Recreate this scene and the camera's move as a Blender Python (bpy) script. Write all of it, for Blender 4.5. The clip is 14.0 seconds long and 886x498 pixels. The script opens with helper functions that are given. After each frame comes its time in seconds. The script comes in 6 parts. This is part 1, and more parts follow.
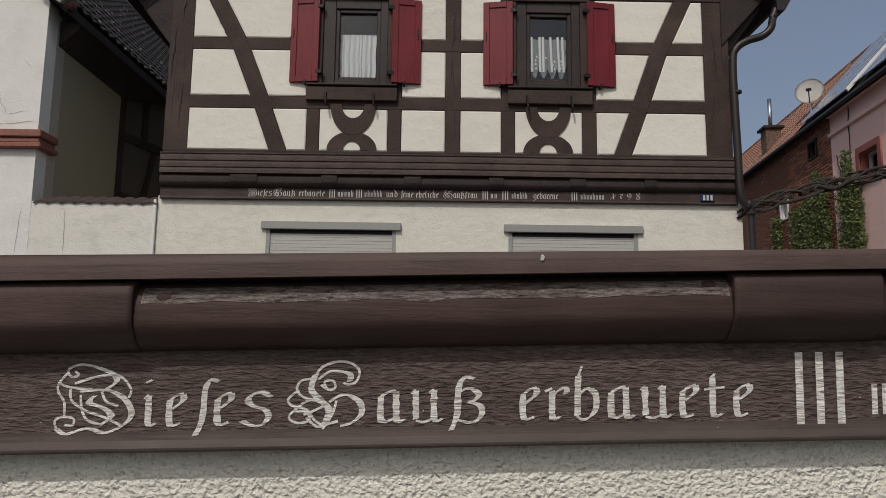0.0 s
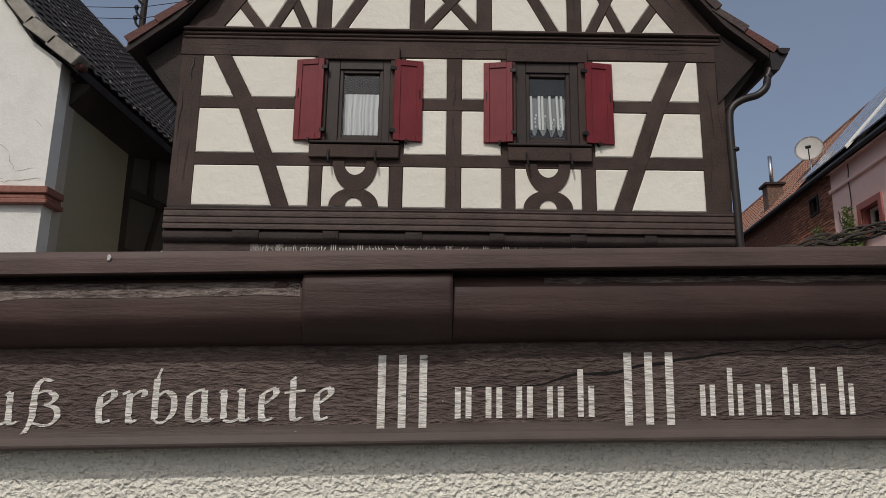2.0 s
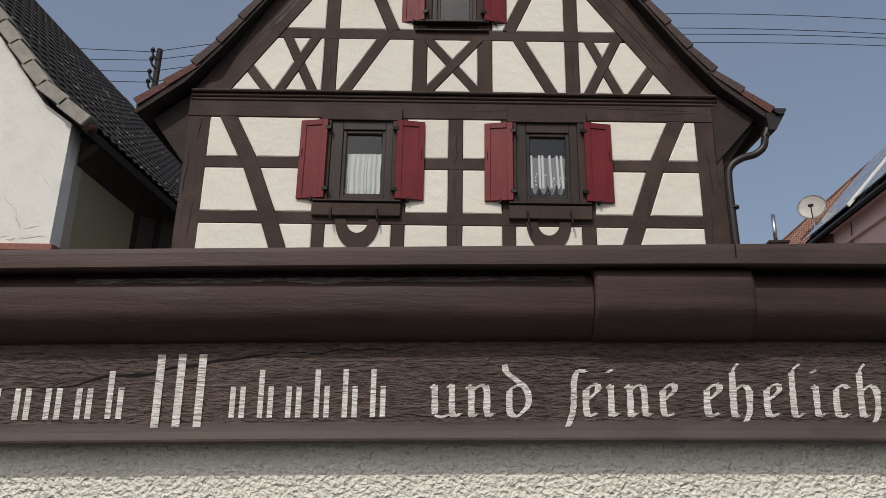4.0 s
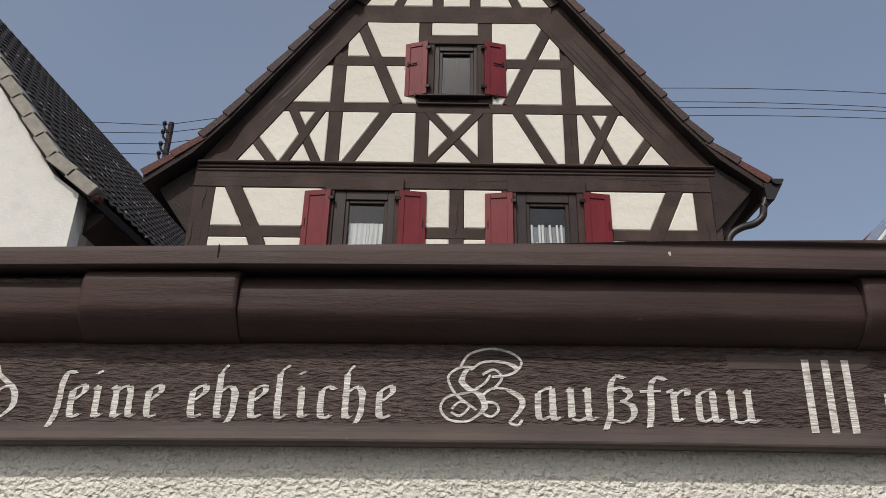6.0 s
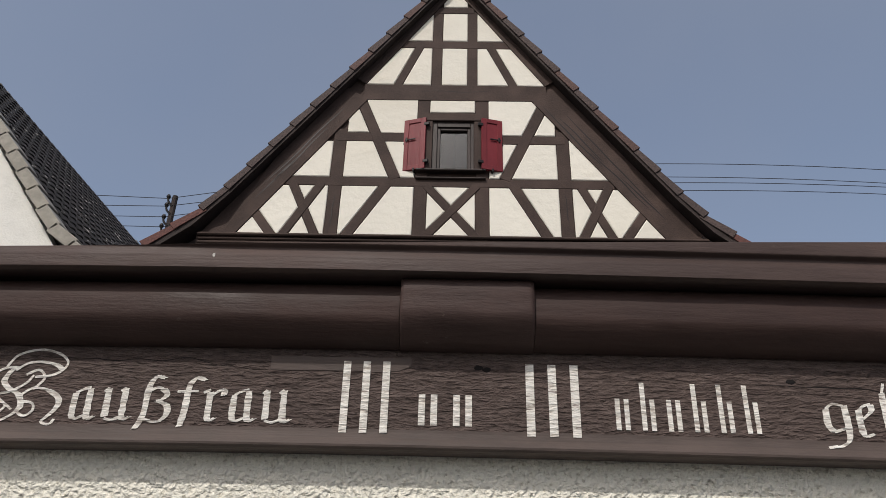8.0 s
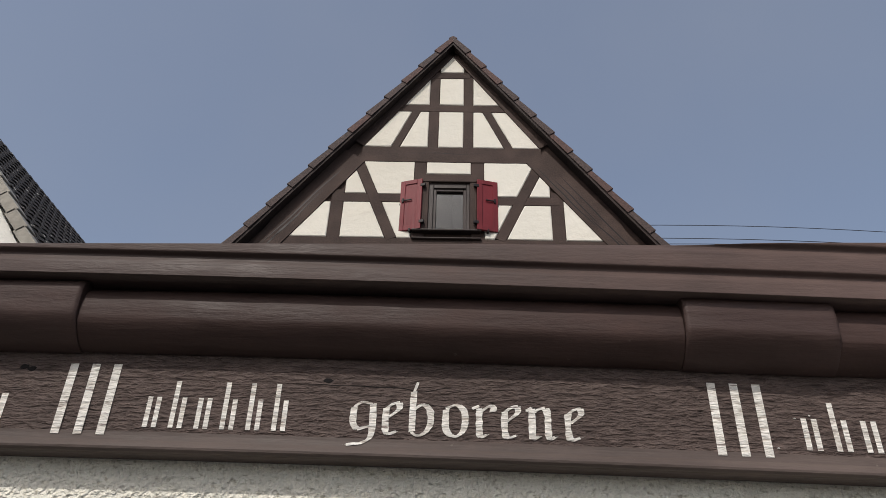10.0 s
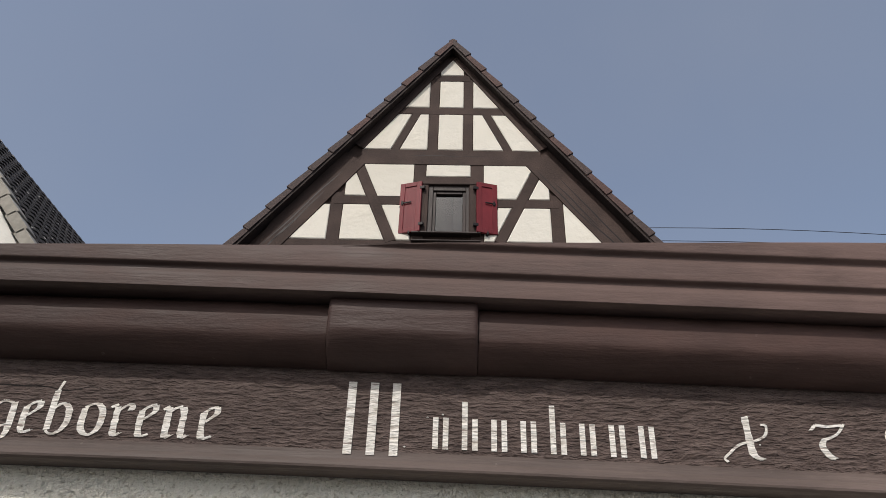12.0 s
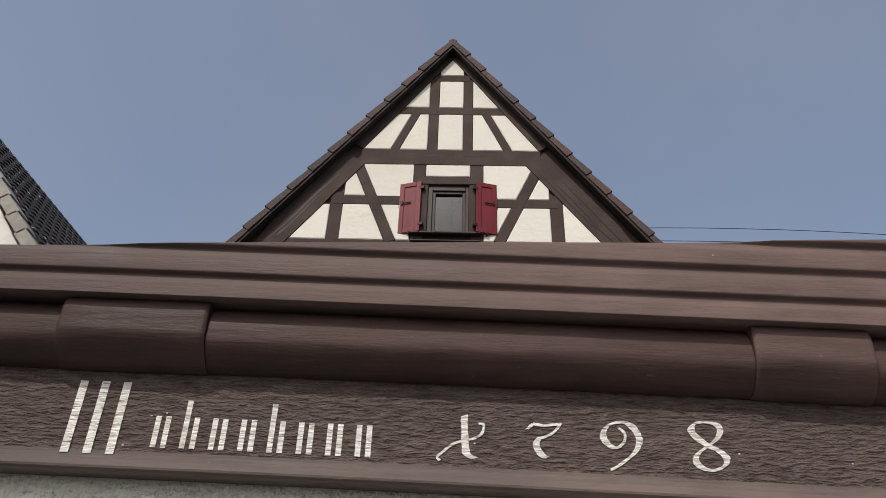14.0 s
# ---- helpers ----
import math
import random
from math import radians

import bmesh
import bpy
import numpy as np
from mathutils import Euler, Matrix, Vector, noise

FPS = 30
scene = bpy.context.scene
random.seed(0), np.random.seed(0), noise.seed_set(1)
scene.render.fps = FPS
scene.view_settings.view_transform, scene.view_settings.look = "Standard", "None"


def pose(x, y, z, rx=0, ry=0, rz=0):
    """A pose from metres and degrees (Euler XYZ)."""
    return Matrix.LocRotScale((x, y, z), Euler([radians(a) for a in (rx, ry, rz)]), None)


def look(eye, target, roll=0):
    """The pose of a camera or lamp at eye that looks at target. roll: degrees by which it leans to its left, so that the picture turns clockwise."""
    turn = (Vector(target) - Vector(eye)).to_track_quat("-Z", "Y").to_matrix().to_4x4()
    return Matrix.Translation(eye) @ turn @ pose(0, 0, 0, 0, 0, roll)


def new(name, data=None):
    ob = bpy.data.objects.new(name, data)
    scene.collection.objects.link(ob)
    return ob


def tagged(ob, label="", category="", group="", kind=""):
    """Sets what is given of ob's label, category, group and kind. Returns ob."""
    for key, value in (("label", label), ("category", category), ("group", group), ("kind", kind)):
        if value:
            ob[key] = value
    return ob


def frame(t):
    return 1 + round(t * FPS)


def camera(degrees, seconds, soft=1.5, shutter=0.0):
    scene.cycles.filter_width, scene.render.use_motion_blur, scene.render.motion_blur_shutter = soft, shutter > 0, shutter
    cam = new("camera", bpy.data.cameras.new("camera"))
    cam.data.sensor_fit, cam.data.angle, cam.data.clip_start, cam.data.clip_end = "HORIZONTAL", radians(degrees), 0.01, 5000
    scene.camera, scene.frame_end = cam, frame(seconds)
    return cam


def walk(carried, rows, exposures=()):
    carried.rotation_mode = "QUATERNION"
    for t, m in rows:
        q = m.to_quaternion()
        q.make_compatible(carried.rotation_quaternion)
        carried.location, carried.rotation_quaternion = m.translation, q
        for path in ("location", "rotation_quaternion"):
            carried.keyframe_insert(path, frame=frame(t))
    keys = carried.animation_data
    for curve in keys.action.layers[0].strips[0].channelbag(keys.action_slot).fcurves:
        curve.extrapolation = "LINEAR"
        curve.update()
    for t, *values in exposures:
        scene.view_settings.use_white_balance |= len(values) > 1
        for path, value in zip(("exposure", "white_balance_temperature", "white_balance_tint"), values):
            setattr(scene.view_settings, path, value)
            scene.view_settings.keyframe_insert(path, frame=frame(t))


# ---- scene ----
# ---- camera ----
cam = camera(63.665, 14.0, soft=0.8)
# seconds, x, y, z, tilt, lean, heading
PATH = [
    (0, -0.20632, -0.00332, 1.61869, 97.914, -0.667, -0.787),
    (0.5, -0.19299, -0.00334, 1.61758, 98.685, -0.683, -0.694),
    (1, -0.17853, -0.00335, 1.61597, 99.748, -0.708, -0.587),
    (1.5, -0.16392, -0.00332, 1.61404, 100.996, -0.735, -0.489),
    (2, -0.14681, -0.00322, 1.61187, 102.410, -0.774, -0.370),
    (2.5, -0.12809, -0.00307, 1.60985, 103.755, -0.812, -0.238),
    (3, -0.11208, -0.00290, 1.60820, 104.861, -0.852, -0.111),
    (5.5, -0.02736, -0.00125, 1.59893, 111.084, -1.058, 0.437),
    (6, -0.00816, -0.00065, 1.59657, 112.659, -1.131, 0.556),
    (6.5, 0.00939, 0.00002, 1.59426, 114.198, -1.210, 0.633),
    (7, 0.02567, 0.00069, 1.59214, 115.623, -1.264, 0.666),
    (9.5, 0.10330, 0.00478, 1.58219, 122.497, -1.416, 0.457),
    (10, 0.12005, 0.00541, 1.58107, 123.391, -1.459, 0.495),
    (10.5, 0.13290, 0.00556, 1.58098, 123.594, -1.500, 0.537),
    (11, 0.14486, 0.00556, 1.58121, 123.593, -1.534, 0.575),
    (11.5, 0.15571, 0.00556, 1.58142, 123.592, -1.564, 0.609),
    (12, 0.16966, 0.00556, 1.58169, 123.591, -1.601, 0.655),
    (12.5, 0.18051, 0.00556, 1.58190, 123.590, -1.630, 0.690),
    (13, 0.19175, 0.00556, 1.58212, 123.589, -1.660, 0.727),
    (13.5, 0.20068, 0.00556, 1.58229, 123.588, -1.683, 0.756),
    (14, 0.20746, 0.00557, 1.58242, 123.587, -1.701, 0.779),
]
EXPOSURE = [(0.0, -0.32), (3.0, -0.12), (6.5, 0.12), (9.5, 0.18), (14.0, 0.25)]
walk(cam, [(t, pose(x, y, z, a, b, c)) for t, x, y, z, a, b, c in PATH], EXPOSURE)

# ---- world and sun ----
SUN_FROM = Vector((-0.32, -0.81, 0.93)).normalized()
world = bpy.data.worlds.new("sky")
scene.world = world
world.use_nodes = True
wn = world.node_tree.nodes
sky = wn.new("ShaderNodeTexSky")
sky.sky_type = "NISHITA"
sky.sun_disc = False
sky.sun_elevation = math.asin(SUN_FROM.z)
sky.sun_rotation = math.atan2(SUN_FROM.x, SUN_FROM.y)
sky.dust_density = 4.0
sky.air_density = 1.0
wn["Background"].inputs["Strength"].default_value = 0.135
# a thin high veil of cloud over the blue
veil = wn.new("ShaderNodeTexNoise")
veil.inputs["Scale"].default_value = 2.2
veil.inputs["Detail"].default_value = 4.0
way = wn.new("ShaderNodeTexCoord")
amount = wn.new("ShaderNodeMapRange")
for k, v in enumerate((0.3, 0.75, 0.30, 0.50)):
    amount.inputs[k + 1].default_value = v
blend = wn.new("ShaderNodeMix")
blend.data_type = "RGBA"
blend.inputs[7].default_value = (1.95, 2.12, 2.55, 1)
wl = world.node_tree.links
wl.new(way.outputs["Generated"], veil.inputs["Vector"])
wl.new(veil.outputs["Fac"], amount.inputs[0])
wl.new(amount.outputs[0], blend.inputs[0])
wl.new(sky.outputs["Color"], blend.inputs[6])
wl.new(blend.outputs[2], wn["Background"].inputs["Color"])
sun = new("sun", bpy.data.lights.new("sun", "SUN"))
sun.data.energy = 1.85
sun.data.angle = radians(0.6)
sun.data.color = (1.0, 0.955, 0.90)
sun.matrix_world = look(SUN_FROM * 30, (0, 0, 0))


# ---- materials ----
class Mat:
    """A small builder for procedural materials in object coordinates."""

    def __init__(self, name, rough=0.6, metal=0.0):
        self.m = bpy.data.materials.new(name)
        self.m.use_nodes = True
        self.t = self.m.node_tree
        self.b = self.t.nodes["Principled BSDF"]
        self.b.inputs["Roughness"].default_value = rough
        self.b.inputs["Metallic"].default_value = metal
        self.co = self.node("ShaderNodeTexCoord").outputs["Object"]

    def node(self, kind, **props):
        n = self.t.nodes.new(kind)
        for k, v in props.items():
            setattr(n, k, v)
        return n

    def link(self, a, b):
        self.t.links.new(a, b)

    def scaled(self, x, y, z):
        n = self.node("ShaderNodeMapping")
        n.inputs["Scale"].default_value = (x, y, z)
        self.link(self.co, n.inputs["Vector"])
        return n.outputs["Vector"]

    def noise(self, scale, detail=4.0, rough=0.55, vec=None):
        n = self.node("ShaderNodeTexNoise")
        n.inputs["Scale"].default_value = scale
        n.inputs["Detail"].default_value = detail
        n.inputs["Roughness"].default_value = rough
        self.link(vec if vec is not None else self.co, n.inputs["Vector"])
        return n.outputs["Fac"]

    def ramp(self, fac, stops):
        n = self.node("ShaderNodeValToRGB")
        e = n.color_ramp.elements
        while len(e) < len(stops):
            e.new(0.5)
        for el, (p, c) in zip(e, stops):
            el.position = p
            el.color = (*c, 1) if len(c) == 3 else c
        self.link(fac, n.inputs["Fac"])
        return n.outputs["Color"]

    def mix(self, fac, a, b, mode="MIX"):
        n = self.node("ShaderNodeMix", data_type="RGBA", blend_type=mode)
        for sock, v in ((n.inputs[0], fac), (n.inputs[6], a), (n.inputs[7], b)):
            if isinstance(v, (int, float)):
                sock.default_value = v
            elif isinstance(v, tuple):
                sock.default_value = (*v, 1)
            else:
                self.link(v, sock)
        return n.outputs[2]

    def math(self, op, a, b=0.5):
        n = self.node("ShaderNodeMath", operation=op)
        for sock, v in ((n.inputs[0], a), (n.inputs[1], b)):
            if isinstance(v, (int, float)):
                sock.default_value = v
            else:
                self.link(v, sock)
        return n.outputs[0]

    def color(self, c):
        if isinstance(c, tuple):
            self.b.inputs["Base Color"].default_value = (*c, 1)
        else:
            self.link(c, self.b.inputs["Base Color"])

    def bump(self, height, strength, distance, then=None):
        n = self.node("ShaderNodeBump")
        n.inputs["Strength"].default_value = strength
        n.inputs["Distance"].default_value = distance
        self.link(height, n.inputs["Height"])
        if then is not None:
            self.link(then, n.inputs["Normal"])
        self.link(n.outputs["Normal"], self.b.inputs["Normal"])
        return n.outputs["Normal"]

    def vary(self, base, amount):
        """Lets each piece differ a little in brightness."""
        r = self.node("ShaderNodeObjectInfo").outputs["Random"]
        f = self.math("ADD", self.math("MULTIPLY", r, amount), 1 - amount / 2)
        n = self.node("ShaderNodeHueSaturation")
        if isinstance(base, tuple):
            n.inputs["Color"].default_value = (*base, 1)
        else:
            self.link(base, n.inputs["Color"])
        self.link(f, n.inputs["Value"])
        return n.outputs["Color"]


def wood_paint(name, dark, light, size, along=(1, 1, 1), rough=0.5, grain=0.35, gloss=0.25):
    """Painted, weathered wood; size: metres of one grain ripple; along: stretch of the grain."""
    m = Mat(name, rough)
    m.b.inputs["Specular IOR Level"].default_value = gloss
    vec = m.scaled(*along)
    fine = m.noise(1 / size, 6, 0.65, vec)
    broad = m.noise(0.06 / size, 3, 0.5)
    c = m.ramp(fine, [(0.3, dark), (0.72, light)])
    c = m.mix(m.ramp(broad, [(0.42, (0, 0, 0)), (0.7, (0.55, 0.55, 0.55))]), c, tuple(v * 1.45 for v in light))
    m.color(m.vary(c, 0.16))
    m.bump(fine, grain, size * 1.6)
    return m.m


def plaster(name, base, size, strength=0.5, rough=0.9, dirt=(0.55, 0.52, 0.45)):
    """Rendered wall; size: metres of one grain."""
    m = Mat(name, rough)
    g = m.noise(1 / size, 5, 0.6)
    big = m.noise(0.07 / size, 4, 0.6)
    c = m.mix(m.ramp(big, [(0.5, (0, 0, 0)), (0.82, (0.4, 0.4, 0.4))]), base, dirt)
    m.color(m.vary(c, 0.05))
    n = m.bump(big, strength * 0.6, size * 5)
    m.bump(g, strength, size * 0.9, n)
    return m.m


def plain(name, c, rough=0.5, metal=0.0, size=0.02, vary=0.15, bump=0.1):
    m = Mat(name, rough, metal)
    n = m.noise(1 / size, 4)
    a = tuple(v * (1 - vary) for v in c)
    b = tuple(min(1, v * (1 + vary)) for v in c)
    m.color(m.vary(m.ramp(n, [(0.35, a), (0.65, b)]), vary * 0.6))
    if bump:
        m.bump(n, bump, size * 0.2)
    return m.m


BROWN_D, BROWN_L = (0.037, 0.025, 0.021), (0.066, 0.044, 0.037)
TIMBER = wood_paint("brown_timber", BROWN_D, BROWN_L, 0.025, (1, 1, 1), 0.75, 0.25)
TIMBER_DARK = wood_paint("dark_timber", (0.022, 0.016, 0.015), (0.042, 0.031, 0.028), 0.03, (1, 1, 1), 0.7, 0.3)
BEAM = wood_paint("brown_beam", BROWN_D, BROWN_L, 0.02, (0.25, 1, 1), 0.55, 0.3)
INFILL = plaster("cream_infill", (0.78, 0.75, 0.66), 0.15, 0.15, dirt=(0.66, 0.60, 0.48))
RENDER_WALL = plaster("cream_render", (0.74, 0.71, 0.62), 0.012, 0.6)
WHITE_WALL = plaster("white_render", (0.76, 0.75, 0.70), 0.03, 0.25, dirt=(0.5, 0.49, 0.45))
STAINED_WALL = plaster("stained_cream_render", (0.72, 0.70, 0.63), 0.02, 0.4, dirt=(0.32, 0.30, 0.26))
# olive and grey tones of the neighbour's side hold its shade in the colour
OLIVE_SHADE_WALL = plaster("olive_shade_render", (0.33, 0.305, 0.22), 0.03, 0.25, dirt=(0.27, 0.25, 0.18))
GREY_SHADE_WALL = plaster("grey_shade_render", (0.46, 0.42, 0.37), 0.03, 0.25, dirt=(0.32, 0.29, 0.26))
# the passage's shade is put into this near-black base colour
DARK_WALL = plaster("dark_shade_render", (0.085, 0.074, 0.065), 0.03, 0.3, dirt=(0.06, 0.053, 0.047))
PINK_WALL = plaster("pink_render", (0.98, 0.68, 0.61), 0.02, 0.3, dirt=(0.92, 0.56, 0.50))
PINK_TRIM = plain("dark_pink_trim", (0.34, 0.10, 0.08), 0.6)
RED = wood_paint("red_shutter_paint", (0.130, 0.014, 0.019), (0.170, 0.021, 0.027), 0.05, (1, 1, 0.3), 0.45, 0.08)
FRAME = wood_paint("dark_window_frame", (0.027, 0.019, 0.0175), (0.042, 0.031, 0.028), 0.03, (1, 1, 0.3), 0.4, 0.1)
IRON = plain("black_iron", (0.02, 0.018, 0.018), 0.5, 0.6)
GUTTER = plain("brown_gutter_paint", (0.024, 0.019, 0.018), 0.45, 0.2)
ALU = plain("grey_shutter_box", (0.30, 0.30, 0.28), 0.5, 0.1, vary=0.05)
SLAT = plain("pale_roller_slat", (0.46, 0.45, 0.41), 0.5, 0, vary=0.05)
ROOF_DARK = plain("brown_roof_tile", (0.062, 0.042, 0.038), 0.8, 0, 0.03, 0.35, 0.5)
ROOF_BROWN = plain("red_brown_roof_tile", (0.085, 0.047, 0.040), 0.8, 0, 0.03, 0.3, 0.5)
ROOF_RED = plain("red_roof_tile", (0.105, 0.040, 0.032), 0.8, 0, 0.03, 0.3, 0.5)


def lichen_tile():
    """Black roof tile with scattered pale lichen spots."""
    m = Mat("black_lichen_tile", 0.75)
    n = m.noise(35, 4)
    c = m.ramp(n, [(0.35, (0.015, 0.013, 0.012)), (0.65, (0.040, 0.033, 0.029))])
    r = m.node("ShaderNodeNewGeometry").outputs["Position"]
    spots = m.noise(9.0, 2, 0.5, r)
    c = m.mix(m.ramp(spots, [(0.655, (0, 0, 0)), (0.69, (0.9, 0.9, 0.9))]), c, (0.42, 0.40, 0.36))
    m.color(m.vary(c, 0.4))
    m.bump(n, 0.4, 0.006)
    return m.m


ROOF_BLACK = lichen_tile()
ROOF_ORANGE = plain("orange_roof_tile", (0.31, 0.155, 0.105), 0.9, 0, 0.05, 0.35, 0.4)
VERGE_GREY = plain("grey_verge_tile", (0.29, 0.27, 0.23), 0.75, 0, 0.12, 0.14, 0.2)
STRING_RED = plain("red_sandstone_paint", (0.24, 0.095, 0.068), 0.7, 0, 0.05, 0.15, 0.2)
STEEL = plain("bright_steel", (0.6, 0.6, 0.6), 0.25, 1.0, vary=0.05)
DISH = plain("white_dish_paint", (0.78, 0.77, 0.72), 0.45, 0, vary=0.03)
SOLAR = plain("blue_grey_solar_glass", (0.60, 0.64, 0.70), 0.12, 0.85, 0.3, 0.12, 0)
SOOT_BRICK = plain("sooty_chimney_brick", (0.13, 0.08, 0.06), 0.9, 0, 0.06, 0.4, 0.5)
BARK = plain("grey_brown_bark", (0.045, 0.036, 0.030), 0.9, 0, 0.01, 0.4, 0.6)
LEAF = plain("ivy_leaf", (0.11, 0.14, 0.04), 0.55, 0, 0.05, 0.4, 0)
ASPHALT = plain("asphalt", (0.05, 0.05, 0.05), 0.9, 0, 0.01, 0.3, 0.4)
WIRE = plain("black_cable", (0.03, 0.03, 0.035), 0.6, 0, vary=0.1)
ENAMEL = plain("blue_enamel", (0.015, 0.02, 0.075), 0.3, 0, vary=0.05)
WHITE_PAINT = plain("white_letter_paint", (0.55, 0.53, 0.49), 0.6, 0, 0.004, 0.08, 0)


def brick_material():
    m = Mat("old_red_brick", 0.9)
    n = m.node("ShaderNodeTexBrick")
    n.inputs["Scale"].default_value = 1.0
    n.inputs["Brick Width"].default_value = 0.25
    n.inputs["Row Height"].default_value = 0.077
    n.inputs["Mortar Size"].default_value = 0.007
    n.inputs["Color1"].default_value = (0.42, 0.17, 0.10, 1)
    n.inputs["Color2"].default_value = (0.27, 0.10, 0.06, 1)
    n.inputs["Mortar"].default_value = (0.30, 0.24, 0.19, 1)
    turn = m.node("ShaderNodeSeparateXYZ")
    m.link(m.co, turn.inputs[0])
    comb = m.node("ShaderNodeCombineXYZ")
    m.link(turn.outputs[1], comb.inputs[0])
    m.link(turn.outputs[2], comb.inputs[1])
    m.link(comb.outputs[0], n.inputs["Vector"])
    stain = m.noise(1.3, 5)
    m.color(m.mix(m.ramp(stain, [(0.4, (0, 0, 0)), (0.75, (0.6, 0.6, 0.6))]), n.outputs["Color"], (0.13, 0.075, 0.055)))
    m.bump(m.math("SUBTRACT", m.noise(60, 4), n.outputs["Fac"]), 0.7, 0.02)
    return m.m


BRICK = brick_material()


def glass_material():
    m = bpy.data.materials.new("window_glass")
    m.use_nodes = True
    t = m.node_tree
    t.nodes.clear()
    out = t.nodes.new("ShaderNodeOutputMaterial")
    mix = t.nodes.new("ShaderNodeMixShader")
    fr = t.nodes.new("ShaderNodeFresnel")
    fr.inputs["IOR"].default_value = 1.5
    tr = t.nodes.new("ShaderNodeBsdfTransparent")
    tr.inputs["Color"].default_value = (0.93, 0.95, 0.95, 1)
    gl = t.nodes.new("ShaderNodeBsdfGlossy")
    gl.inputs["Roughness"].default_value = 0.02
    t.links.new(fr.outputs[0], mix.inputs[0])
    t.links.new(tr.outputs[0], mix.inputs[1])
    t.links.new(gl.outputs[0], mix.inputs[2])
    t.links.new(mix.outputs[0], out.inputs["Surface"])
    return m


GLASS = glass_material()


def curtain_material():
    m = Mat("white_net_curtain", 0.9)
    m.color((0.8, 0.8, 0.8))
    m.b.inputs["Alpha"].default_value = 0.9
    return m.m


CURTAIN = curtain_material()
LACE = Mat("sheer_lace", 0.9)
LACE.color((0.8, 0.8, 0.8))
LACE.b.inputs["Alpha"].default_value = 0.38
LACE = LACE.m


# ---- building helpers ----
def mesh_object(name, bm, material, parent=None, label="", smooth=False):
    me = bpy.data.meshes.new(name)
    bm.normal_update()
    bm.to_mesh(me)
    bm.free()
    me.materials.append(material)
    if smooth:
        me.polygons.foreach_set("use_smooth", [True] * len(me.polygons))
    ob = new(name, me)
    ob.parent = parent
    if label:
        ob["label"] = label
    return ob


part = mesh_object


def thing(name, label, category, group="", kind="", at=(0, 0, 0)):
    e = new(name)
    e.empty_display_size = 0.1
    e.location = at
    return tagged(e, label, category, group, kind)


def box(bm, x0, x1, y0, y1, z0, z1, m=None):
    vs = [bm.verts.new((x, y, z)) for z in (z0, z1) for y in (y0, y1) for x in (x0, x1)]
    for f in ((0, 2, 3, 1), (4, 5, 7, 6), (0, 1, 5, 4), (2, 6, 7, 3), (0, 4, 6, 2), (1, 3, 7, 5)):
        bm.faces.new([vs[i] for i in f])
    if m is not None:
        bmesh.ops.transform(bm, matrix=m, verts=vs)
    return vs


def bevelled(bm, width, segments=1):
    bmesh.ops.bevel(bm, geom=list(bm.edges), offset=width, segments=segments, affect="EDGES", profile=0.5)
    return bm


def box_part(name, x0, x1, y0, y1, z0, z1, material, parent=None, bevel=0.006, label=""):
    bm = bmesh.new()
    box(bm, x0, x1, y0, y1, z0, z1)
    if bevel:
        bevelled(bm, bevel)
    return part(name, bm, material, parent, label)


def prism(bm, outline, y0, y1):
    """A solid from an outline in x and z, counter-clockwise seen from -y."""
    a = [bm.verts.new((x, y0, z)) for x, z in outline]
    b = [bm.verts.new((x, y1, z)) for x, z in outline]
    n = len(a)
    bm.faces.new(a)
    bm.faces.new(b[::-1])
    for i in range(n):
        j = (i + 1) % n
        bm.faces.new((a[j], a[i], b[i], b[j]))


def plate(name, outer, holes, y0, y1, material, parent=None, label=""):
    """A wall slab in the x-z plane with openings through it."""
    cu = bpy.data.curves.new(name, "CURVE")
    cu.dimensions, cu.fill_mode = "2D", "BOTH"
    cu.extrude = (y1 - y0) / 2
    for loop in (outer, *holes):
        sp = cu.splines.new("POLY")
        sp.points.add(len(loop) - 1)
        for p, (x, z) in zip(sp.points, loop):
            p.co = (x, z, 0, 1)
        sp.use_cyclic_u = True
    tmp = bpy.data.objects.new(name, cu)
    scene.collection.objects.link(tmp)
    me = bpy.data.meshes.new_from_object(tmp.evaluated_get(bpy.context.evaluated_depsgraph_get()))
    bpy.data.objects.remove(tmp)
    bpy.data.curves.remove(cu)
    me.transform(Matrix.Translation((0, (y0 + y1) / 2, 0)) @ Matrix.Rotation(math.pi / 2, 4, "X"))
    me.materials.clear()
    me.materials.append(material)
    ob = new(name, me)
    ob.parent = parent
    if label:
        ob["label"] = label
    return ob


def tube(bm, pts, radius, sides=10, cap=True):
    """A round pipe along points; radius may be a list."""
    pts = [Vector(p) for p in pts]
    rings = []
    up = Vector((0.31, 0.22, 0.93)).normalized()
    for i, p in enumerate(pts):
        d = (pts[min(i + 1, len(pts) - 1)] - pts[max(i - 1, 0)]).normalized()
        a = d.cross(up).normalized()
        b = d.cross(a)
        r = radius[i] if isinstance(radius, (list, tuple)) else radius
        rings.append([bm.verts.new(p + (a * math.cos(k * math.tau / sides) + b * math.sin(k * math.tau / sides)) * r) for k in range(sides)])
    for r0, r1 in zip(rings, rings[1:]):
        for k in range(sides):
            bm.faces.new((r0[k], r0[(k + 1) % sides], r1[(k + 1) % sides], r1[k]))
    if cap:
        bm.faces.new(rings[0][::-1])
        bm.faces.new(rings[-1])


